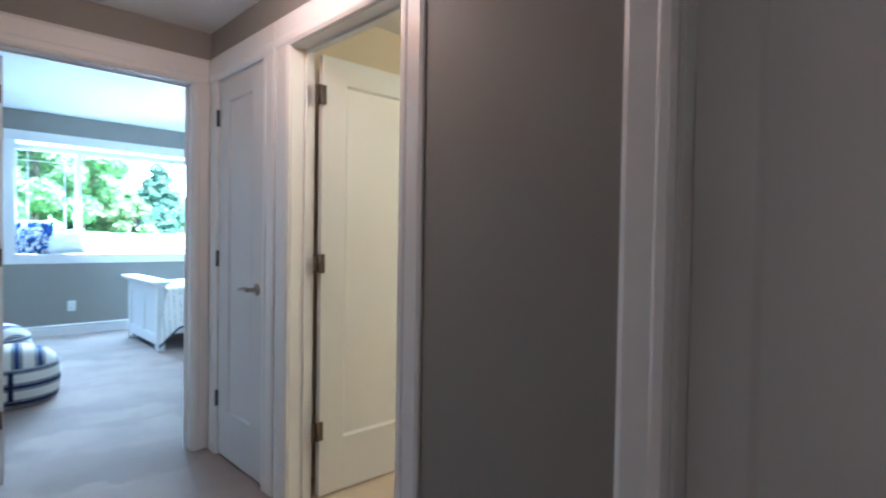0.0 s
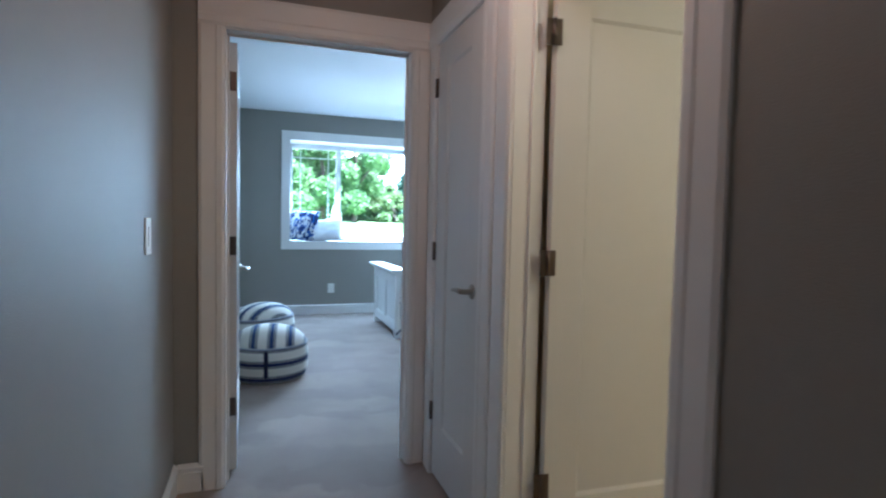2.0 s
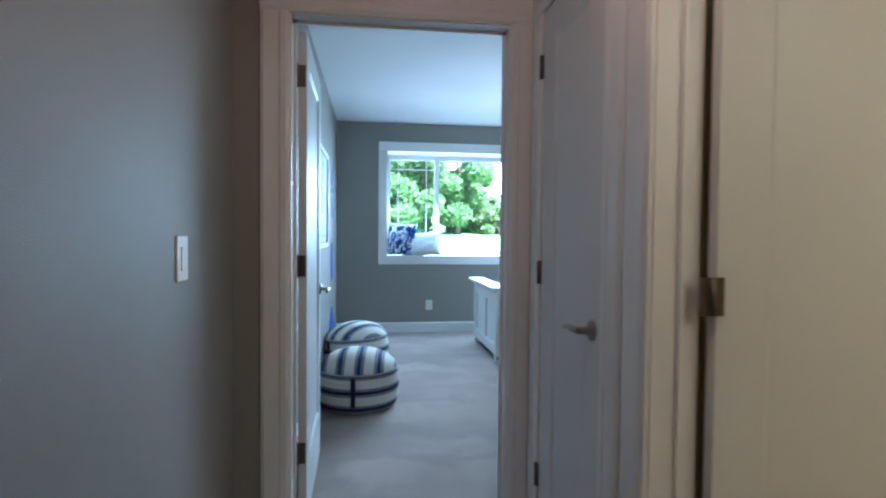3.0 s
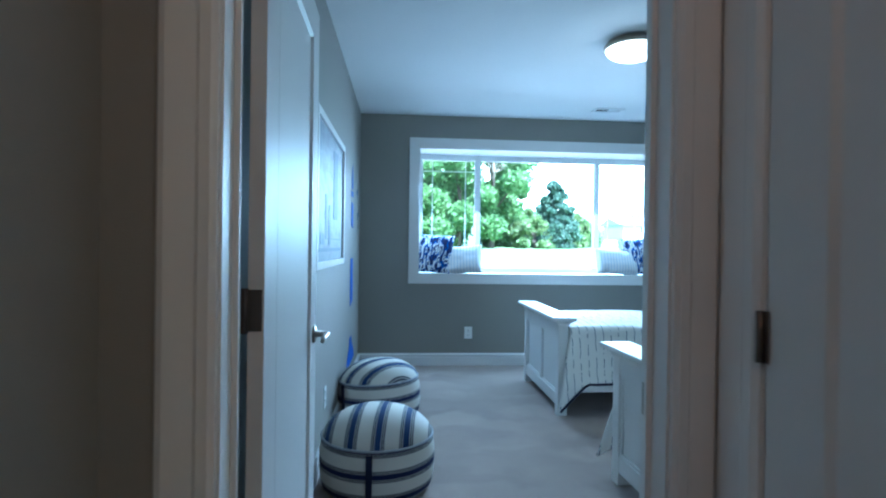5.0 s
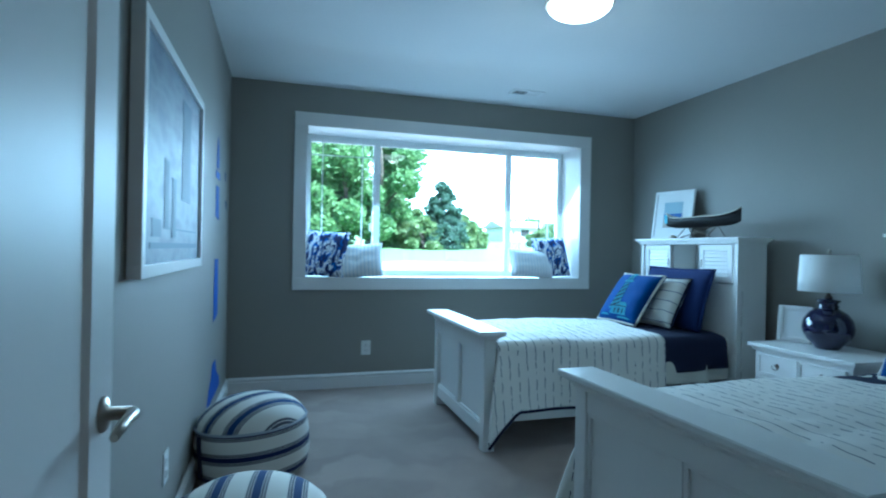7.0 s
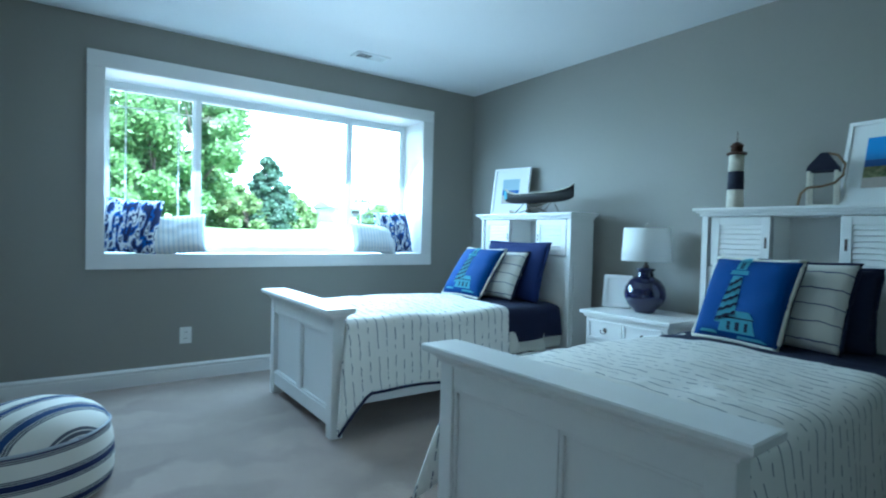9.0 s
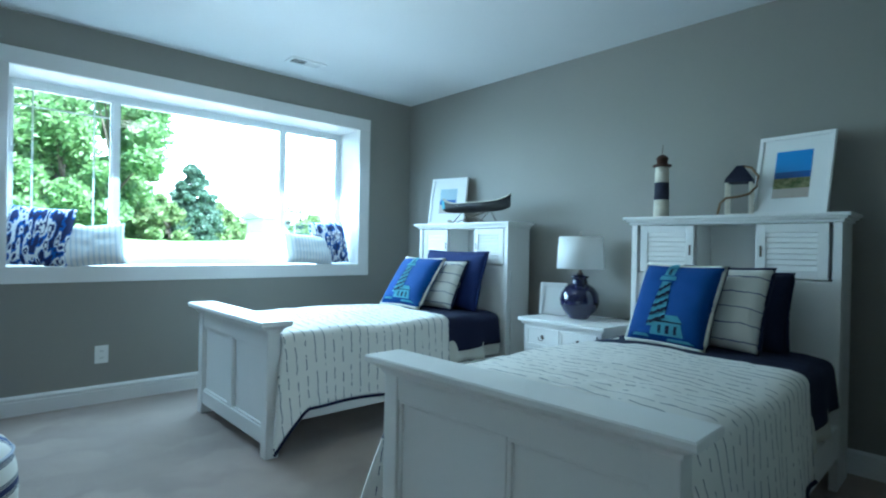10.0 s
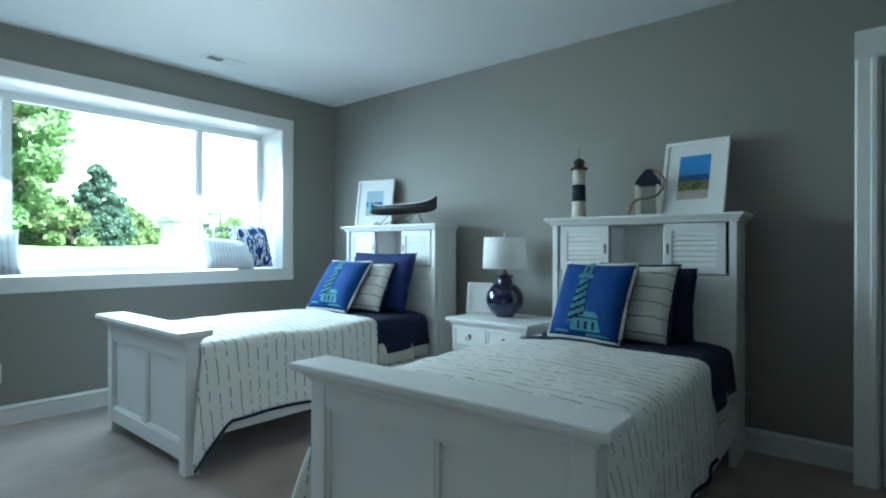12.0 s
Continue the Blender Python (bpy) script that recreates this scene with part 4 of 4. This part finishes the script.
def photo_frame(m, w, h, border, matw, bands, label, beaded=False):
    t = thing("picture_frame", m, label, "picture frame")
    f = part("frame", boxes((-w / 2, -0.012, 0, w / 2, 0.012, border), (-w / 2, -0.012, h - border, w / 2, 0.012, h), (-w / 2, -0.012, border, -w / 2 + border, 0.012, h - border), (w / 2 - border, -0.012, border, w / 2, 0.012, h - border), bevel=0.002), M_TRIM, t)
    part("mat", boxes((-w / 2 + border, -0.004, border, w / 2 - border, 0.004, h - border)), M_MAT, t)
    ix, z0, z1 = w / 2 - border - matw, border + matw, h - border - matw
    for a, b, mt in bands:
        part("photo_area", boxes((-ix, -0.0055, z0 + (z1 - z0) * a, ix, -0.003, z0 + (z1 - z0) * b)), mt, t)
    if beaded:
        for k in range(13):
            z = border / 2 + (h - border) * k / 12
            for x in (-w / 2 + border / 2, w / 2 - border / 2):
                part("bead", boxes((x - 0.009, -0.016, z - 0.006, x + 0.009, -0.011, z + 0.006), bevel=0.002), M_TRIM, f)
        for k in range(1, 9):
            x = -w / 2 + w * k / 9
            for z in (border / 2, h - border / 2):
                part("bead", boxes((x - 0.006, -0.016, z - 0.009, x + 0.006, -0.011, z + 0.009), bevel=0.002), M_TRIM, f)
    part("easel_back", boxes((-0.03, 0.012, 0.02, 0.03, 0.016, h * 0.7)), M_DARK, t)
    return t


photo_frame(pose(-5.92, 4.17, 0.682, -10, 0, 22), 0.20, 0.24, 0.032, 0.0, ((0, 1, M_MAT),), "small white beaded photo frame with a blank picture", True)
photo_frame(pose(-4.40, 4.215, 1.388, -14, 0, -6), 0.375, 0.47, 0.022, 0.075, ((0.0, 0.2, M_SANDPIC), (0.2, 0.42, M_DUNEPIC), (0.42, 0.55, M_SEAPIC), (0.55, 1, M_SKYPIC)), "white-framed seaside dune photograph leaning on the wall")
photo_frame(pose(-7.22, 4.25, 1.388, -9, 0, 14), 0.40, 0.45, 0.022, 0.085, ((0.0, 0.35, M_SANDPIC), (0.35, 0.55, M_SEAPIC), (0.55, 1, M_GREYSKY)), "white-framed pale beach photograph leaning on the wall")

# ---- ornaments on the headboards ----
lh = thing("lighthouse_ornament", pose(-5.09, 4.17, 1.387), "weathered white and black wooden lighthouse ornament", "ornament")
for z0, z1, r0, r1, mt in ((0, 0.115, 0.049, 0.046, M_WOODWHITE), (0.115, 0.225, 0.046, 0.0435, M_WOODNAVY), (0.225, 0.325, 0.0435, 0.041, M_WOODWHITE)):
    part("band", lathe(((r0, z0), (r1, z1)), 10), mt, lh)
part("gallery", lathe(((0.05, 0.325), (0.056, 0.328), (0.056, 0.338), (0.05, 0.341)), 24), M_RUST, lh)
part("lantern", lathe(((0.032, 0.341), (0.034, 0.375), (0.040, 0.378), (0.026, 0.395), (0.008, 0.405)), 16), M_RUST, lh)
part("spire", tube(((0, 0, 0.40), (0.002, 0, 0.47)), 0.0018, 6), M_RUST, lh)

bu = thing("buoy_lantern", pose(-4.63, 4.17, 1.387, 0, 0, 12), "white-posted wooden lantern with navy peaked top and rope", "ornament")
for x in (-0.06, 0.06):
    for y in (-0.045, 0.045):
        part("post", boxes((x - 0.009, y - 0.009, 0, x + 0.009, y + 0.009, 0.19), bevel=0.002), M_WOODWHITE, bu)
part("base", boxes((-0.07, -0.055, 0, 0.07, 0.055, 0.010)), M_WOODWHITE, bu)
bm = bmesh.new()
lo = [bm.verts.new(p) for p in ((-0.072, -0.057, 0.188), (0.072, -0.057, 0.188), (0.072, 0.057, 0.188), (-0.072, 0.057, 0.188))]
mid = [bm.verts.new((v.co.x * 0.93, v.co.y * 0.93, 0.212)) for v in lo]
hi = [bm.verts.new((v.co.x * 0.22, v.co.y * 0.22, 0.288)) for v in lo]
for a, b in ((lo, mid), (mid, hi)):
    for k in range(4):
        bm.faces.new((a[k], a[(k + 1) % 4], b[(k + 1) % 4], b[k]))
bm.faces.new(list(reversed(lo))); bm.faces.new(hi)
part("roof", bm, M_WOODNAVY, bu, "navy painted peaked top")
part("rope", tube([(0.015, 0, 0.285), (0.06, -0.02, 0.27), (0.095, -0.03, 0.22), (0.09, -0.05, 0.16), (0.055, -0.058, 0.12), (0.0, -0.058, 0.105), (-0.06, -0.06, 0.10), (-0.09, -0.06, 0.07), (-0.10, -0.05, 0.03), (-0.105, -0.05, 0.006)], 0.0065, 8), M_ROPE, bu, "brown jute rope")

cn = thing("model_canoe", pose(-6.67, 4.075, 1.387), "black model canoe on a thin wire stand", "model canoe")
bm = bmesh.new()
N = 26
rows_c = []
for i in range(N + 1):
    a = i / N * 2 - 1
    half = 0.062 * max(0.0, 1 - abs(a) ** 2.6)
    up = 0.055 * abs(a) ** 5
    bot = 0.085 + 0.035 * abs(a) ** 6
    rows_c.append([bm.verts.new((a * 0.40, half * math.sin(t_), bot + (0.165 + up - bot) * (1 - math.cos(t_)))) for t_ in [-math.pi / 2 + math.pi * k / 8 for k in range(9)]])
for a, b in zip(rows_c, rows_c[1:]):
    for k in range(8):
        bm.faces.new((a[k], b[k], b[k + 1], a[k + 1])).smooth = True
bmesh.ops.solidify(bm, geom=bm.faces[:], thickness=0.004)
part("hull", bm, M_BLACK, cn, "black lacquered hull")
for s in (-1, 1):
    part("gunwale", tube([((i / 20 * 2 - 1) * 0.40, s * 0.063 * max(0.0, 1 - abs(i / 10 - 1) ** 2.6), 0.167 + 0.055 * abs(i / 10 - 1) ** 5) for i in range(21)], 0.0045, 6), M_WOODWHITE, cn)
    x = s * 0.16
    part("stand_leg", tube(((x - 0.05, -0.05, 0.0), (x + 0.02, 0.0, 0.10), (x + 0.05, 0.05, 0.0)), 0.005, 6), M_BRONZE, cn)
    part("stand_brace", tube(((-s * 0.16, -0.05, 0.004), (s * 0.12, 0.0, 0.085)), 0.0042, 6), M_BRONZE, cn)
part("painted_bow", boxes((-0.405, -0.012, 0.13, -0.365, 0.012, 0.205), bevel=0.006), M_PALEBLUE, cn, "pale painted bow tip")
for x in (-0.15, 0.14):
    part("thwart", boxes((x - 0.01, -0.055, 0.150, x + 0.01, 0.055, 0.158)), M_WOODWHITE, cn)
sh = new("seashell", mesh_of("seashell", lathe(((0.034, 0), (0.036, 0.008), (0.028, 0.02), (0.012, 0.03), (0.002, 0.034)), 14), M_SHELL))
sh.matrix_world = pose(-6.98, 4.07, 1.387)
tagged(sh, "small white seashell on the headboard", "seashell")

# ---- cushions on the window seat ----


cushion(pose(-8.13, 1.245, 1.195, -14, 3, 62), 0.42, 0.43, 0.13, M_IKAT, "blue and white ikat print cushion on the window seat", None, "window seat cushions")
cushion(pose(-8.04, 1.53, 1.135, -20, -5, 74), 0.46, 0.32, 0.12, M_RIB, "white ribbed lumbar cushion on the window seat", None, "window seat cushions")
cushion(pose(-8.12, 3.53, 1.195, -14, -3, 104), 0.44, 0.42, 0.13, M_IKAT, "blue and white ikat print cushion on the window seat", None, "window seat cushions")
cushion(pose(-8.03, 3.26, 1.13, -18, 3, 98), 0.50, 0.29, 0.12, M_RIB, "white ribbed lumbar cushion on the window seat", None, "window seat cushions")

# ---- poufs ----


def pouf(m, label, sag=0.0):
    p = thing("pouf", m, label, "pouf", "striped poufs")
    R = 0.30
    side = [(0.265, 0.0), (0.288, 0.02), (0.30, 0.07), (0.306, 0.14), (0.304, 0.21), (0.294, 0.265), (0.288, 0.278)]
    part("side", lathe(side, 64), M_POUF_SIDE, p, "striped canvas side with vertical seam")
    part("top", lathe([(0.291, 0.272), (0.292, 0.284), (0.275, 0.318), (0.24, 0.352), (0.19, 0.382), (0.13, 0.403), (0.06, 0.414), (0.004, 0.416)], 64), M_POUF_TOP, p, "blue and white striped canvas top")
    ring = [((R - 0.006) * math.cos(a), (R - 0.006) * math.sin(a), 0.278) for a in [2 * math.pi * k / 48 for k in range(49)]]
    part("piping", tube(ring, 0.007, 6), mat("pouf_piping", (0.42, 0.44, 0.50), 0.9), p)
    bm = bmesh.new()
    box(bm, -0.016, -0.005, 0.06, 0.016, 0.005, 0.265, 0.002, )
    bmesh.ops.transform(bm, matrix=Matrix.Translation((0, -0.308, 0)), verts=bm.verts)
    part("handle_strap", bm, M_INK, p, "dark canvas carrying strap")
    return p


pouf(pose(-5.17, 0.775, 0.004, 0, 0, 85), "round navy and white striped canvas pouf by the door")
pouf(pose(-6.33, 0.745, 0.012, 2, -3, 35), "round navy and white striped canvas pouf against the wall")

# ---- hall and bathroom lights ----


def dome_light(name, x, y, label):
    t = thing(name, pose(x, y, HZ), label, "ceiling light")
    part("pan", lathe(((0.15, -0.03), (0.15, 0.0)), 32), M_NICKEL, t)
    d = part("diffuser", lathe(((0.02, -0.10), (0.09, -0.085), (0.14, -0.03)), 32), M_DOME, t)
    d.visible_shadow = False


dome_light("hall_light", -2.0, 1.1, "small lit dome light on the hall ceiling")
# added fixture, never in view, to go with the landing fill lamp
dome_light("landing_fill_dome", 0.7, -0.9, "unseen lit dome added on the landing ceiling for the hall fill")
dome_light("bath_light", -0.75, 2.85, "warm lit dome light in the bathroom")

# ---- outdoors ----


def height(x, y):
    d = max(0.0, -8.6 - x)
    z = 0.72 + 0.45 * min(1.0, d / 18)
    z += max(0.0, d - 18) * 0.035 * (0.6 + 0.4 * math.sin(y * 0.03 + 0.5))
    z = min(z, 7.0)
    return z + 0.05 * noise.noise(Vector((x * 0.3, y * 0.3, 0))) * min(1, d / 4)


gm = mat("lawn_and_gravel", (0.2, 0.3, 0.1), 0.95, bump=0.5, bump_scale=20)
n_, l_ = gm.node_tree.nodes, gm.node_tree.links
tc, sp, n1, n2, rg, rr, mx, ad = (n_.new(k) for k in ("ShaderNodeTexCoord", "ShaderNodeSeparateXYZ", "ShaderNodeTexNoise", "ShaderNodeTexNoise", "ShaderNodeValToRGB", "ShaderNodeValToRGB", "ShaderNodeMix", "ShaderNodeMath"))
n1.inputs["Scale"].default_value, n1.inputs["Detail"].default_value = 0.5, 6
n2.inputs["Scale"].default_value, n2.inputs["Detail"].default_value = 6, 5
l_.new(tc.outputs["Object"], n1.inputs["Vector"]); l_.new(tc.outputs["Object"], n2.inputs["Vector"]); l_.new(tc.outputs["Object"], sp.inputs[0])
rg.color_ramp.elements[0].color, rg.color_ramp.elements[1].color = (0.06, 0.13, 0.03, 1), (0.22, 0.30, 0.10, 1)
l_.new(n2.outputs["Fac"], rg.inputs[0])
ad.operation = "MULTIPLY_ADD"
ad.inputs[1].default_value = 3.0
l_.new(n1.outputs["Fac"], ad.inputs[0]); l_.new(sp.outputs["X"], ad.inputs[2])
cmp_ = n_.new("ShaderNodeMapRange")
cmp_.inputs["From Min"].default_value, cmp_.inputs["From Max"].default_value = -15.5, -14.0
l_.new(ad.outputs[0], cmp_.inputs["Value"])
rr.color_ramp.elements[0].color, rr.color_ramp.elements[1].color = (0.26, 0.23, 0.20, 1), (0.38, 0.34, 0.30, 1)
l_.new(n2.outputs["Fac"], rr.inputs[0])
mx.data_type = "RGBA"
l_.new(cmp_.outputs[0], mx.inputs["Factor"]); l_.new(rg.outputs[0], mx.inputs["A"]); l_.new(rr.outputs[0], mx.inputs["B"])
l_.new(mx.outputs["Result"], n_["Principled BSDF"].inputs["Base Color"])
xs = [-8.45 - 1.2 * k * (1 + 0.045 * k) for k in range(70)] + [-600]
ys = [-400, -200, -100] + [-60 + 4 * k for k in range(40)] + [150, 260, 450]
verts = [(x, y, height(x, y)) for x in xs for y in ys]
faces = [(i * len(ys) + j, i * len(ys) + j + 1, (i + 1) * len(ys) + j + 1, (i + 1) * len(ys) + j) for i in range(len(xs) - 1) for j in range(len(ys) - 1)]
gme = bpy.data.meshes.new("ground")
gme.from_pydata(verts, [], faces)
gme.materials.append(gm)
for p_ in gme.polygons:
    p_.use_smooth = True
tagged(new("ground", gme), "pale gravel drive and rising green lawn", kind="structure")


def leaf_material(name, a, b):
    m = mat(name, a, 0.6)
    n, l = m.node_tree.nodes, m.node_tree.links
    g, r = n.new("ShaderNodeNewGeometry"), n.new("ShaderNodeValToRGB")
    r.color_ramp.elements[0].color, r.color_ramp.elements[1].color = (*a, 1), (*b, 1)
    l.new(g.outputs["Random Per Island"], r.inputs[0])
    l.new(r.outputs[0], n["Principled BSDF"].inputs["Base Color"])
    tr, ms = n.new("ShaderNodeBsdfTranslucent"), n.new("ShaderNodeMixShader")
    l.new(r.outputs[0], tr.inputs["Color"])
    ms.inputs[0].default_value = 0.5
    l.new(n["Principled BSDF"].outputs[0], ms.inputs[1]); l.new(tr.outputs[0], ms.inputs[2])
    l.new(ms.outputs[0], n["Material Output"].inputs[0])
    return m


M_LEAF = leaf_material("broad_leaves", (0.10, 0.19, 0.055), (0.24, 0.34, 0.13))
M_LEAF2 = leaf_material("shrub_leaves", (0.11, 0.19, 0.06), (0.28, 0.33, 0.14))
M_NEEDLE = leaf_material("conifer_needles", (0.07, 0.12, 0.085), (0.15, 0.22, 0.15))
M_BARK = mat("bark", (0.10, 0.08, 0.06), 0.95, grain=0.5, grain_scale=12, bump=0.8, bump_scale=20)


def leaves(rng, centres, count, size, spread):
    vs, fs = [], []
    for _ in range(count):
        c, r = centres[rng.integers(len(centres))]
        d = rng.normal(size=3)
        d /= np.linalg.norm(d) + 1e-9
        p = np.array(c) + d * r * rng.random() ** 0.45 * np.array((1, 1, spread))
        u = rng.normal(size=3); u /= np.linalg.norm(u)
        w = np.cross(u, rng.normal(size=3)); w /= np.linalg.norm(w) + 1e-9
        s = size * (0.6 + 0.8 * rng.random())
        k = len(vs)
        vs += [tuple(p - u * s), tuple(p + w * s * 0.5), tuple(p + u * s), tuple(p - w * s * 0.5)]
        fs.append((k, k + 1, k + 2, k + 3))
    return vs, fs


def tree(x, y, h, spread, seed, label, material=None, low=0.15, count=9000, size=0.11):
    rng = np.random.default_rng(seed)
    z0 = height(x, y) - 0.05
    t = thing("tree", pose(x, y, z0), label, "tree", "trees outside the window")
    part("trunk", tube([(0, 0, 0), (0.05, 0.03, h * 0.25), (-0.05, 0.06, h * 0.55), (0.03, 0, h * 0.85)], (0.035 * h * 0.7, 0.028 * h * 0.7, 0.018 * h * 0.7, 0.03), 10), M_BARK, t)
    centres = []
    for k in range(26):
        a = rng.random() * 2 * math.pi
        f = low + (1 - low) * rng.random()
        rad = spread * math.sin(math.pi * min(1, 0.18 + 0.8 * f)) ** 0.7 * (0.35 + 0.65 * rng.random())
        c = (rad * math.cos(a), rad * math.sin(a), h * f)
        centres.append((c, spread * (0.26 + 0.2 * rng.random())))
        if k % 3 == 0:
            part("limb", tube([(0, 0, h * f * 0.55), (c[0] * 0.5, c[1] * 0.5, h * f * 0.8), c], (0.06, 0.04, 0.012), 6), M_BARK, t)
    vs, fs = leaves(rng, centres, count, size, 0.8)
    me = bpy.data.meshes.new("crown")
    me.from_pydata(vs, [], fs)
    me.materials.append(material or M_LEAF)
    c = new("crown", me)
    c.parent = t
    return t


def conifer(x, y, h, spread, seed):
    rng = np.random.default_rng(seed)
    t = thing("conifer", pose(x, y, height(x, y) - 0.05), "dark green spruce tree on the lawn", "tree", "trees outside the window")
    part("trunk", tube([(0, 0, 0), (0, 0, h * 0.95)], (0.12, 0.02), 8), M_BARK, t)
    centres = []
    for k in range(260):
        f = rng.random() ** 1.25
        a = rng.random() * 2 * math.pi
        r = spread * (1 - f) ** 0.6 * min(1.0, 0.6 + 2.5 * f) * (0.45 + 0.6 * rng.random())
        centres.append(((r * math.cos(a), r * math.sin(a), h * (0.04 + 0.94 * f) - 0.12 * r), 0.16 + 0.22 * (1 - f)))
    vs, fs = leaves(rng, centres, 26000, 0.095, 0.6)
    me = bpy.data.meshes.new("crown")
    me.from_pydata(vs, [], fs)
    me.materials.append(M_NEEDLE)
    c = new("crown", me)
    c.parent = t


for k, (x, y, h, s, lo_) in enumerate(((-29, 1.8, 8.6, 2.6, 0.08), (-31, -2.0, 10, 3.2, 0.08), (-28.5, 5.3, 6.8, 2.2, 0.05), (-33, 4.0, 8.6, 2.6, 0.1), (-27, -0.6, 5.0, 2.0, 0.02), (-36, -7, 12, 4.0, 0.1), (-28, 3.6, 5.2, 1.9, 0.03), (-31, 6.3, 4.6, 1.5, 0.03))):
    tree(x, y, h, s, 11 + k, "leafy green broadleaf tree at the edge of the lawn", low=lo_, count=19000, size=0.125)
conifer(-30, 8.85, 3.6, 1.55, 5)
for k, (x, y, h, s) in enumerate(((-29.5, 7.0, 1.3, 0.7), (-32, 10.2, 2.2, 0.8), (-31, 7.6, 2.0, 0.8), (-40, 20.5, 1.6, 1.3), (-38, 18.8, 1.1, 1.0), (-29, 7.6, 1.5, 0.9), (-30.5, 10.3, 1.7, 0.9), (-31.5, 11.4, 1.1, 0.8), (-33, 6.6, 2.6, 1.2))):
    tree(x, y, h, s, 40 + k, "low green and tan shrub on the lawn", M_LEAF2, 0.05, 5000, 0.12)
for k in range(16):
    tree(-105 - 6 * (k % 3), 8 + k * 6.5, 3.0 + 1.4 * ((k * 7) % 5) / 4, 4.2, 70 + k, "distant green hedgerow tree", None, 0.1, 1100, 0.4)

hz = height(-62, 29)
house = thing("far_house", pose(-62, 29.5, hz - 0.1), "low far-off house with pale walls and grey roof", "house")
part("wall", boxes((-3, -4.5, 0, 3, 4.5, 1.7)), mat("pale_siding", (0.55, 0.53, 0.50), 0.8, grain=0.1), house)
bm = bmesh.new()
ra = [bm.verts.new(p) for p in ((-3.4, -5, 1.6), (3.4, -5, 1.6), (0, -5, 2.5))]
rb = [bm.verts.new(p) for p in ((-3.4, 5, 1.6), (3.4, 5, 1.6), (0, 5, 2.5))]
for a, b in ((0, 1), (1, 2), (2, 0)):
    bm.faces.new((ra[a], ra[b], rb[b], rb[a]))
bm.faces.new(ra); bm.faces.new(list(reversed(rb)))
part("roof", bm, mat("grey_shingle", (0.34, 0.31, 0.30), 0.9, grain=0.3), house)
for y in (-2.5, 0.5, 2.8):
    part("window", boxes((3.0, y, 0.6, 3.04, y + 1.0, 1.35)), M_DARK, house)
pole = thing("utility_pole", pose(-55, 27.2, height(-55, 27.2) - 0.1), "wooden utility pole on the meadow", "pole")
part("pole", tube(((0, 0, 0), (0, 0, 5.2)), (0.13, 0.09), 8), M_BARK, pole)
part("crossarm", boxes((-0.06, -0.8, 4.7, 0.06, 0.8, 4.82)), M_BARK, pole)

bm = bmesh.new()
bm.faces.new([bm.verts.new(p) for p in ((-590, -700, -5), (-590, 700, -5), (-590, 700, 420), (-590, -700, 420))])
structure("backdrop", bm, glow("bright_overcast_sky", (0.93, 0.96, 1.0), 1.0), "bright white overcast sky")
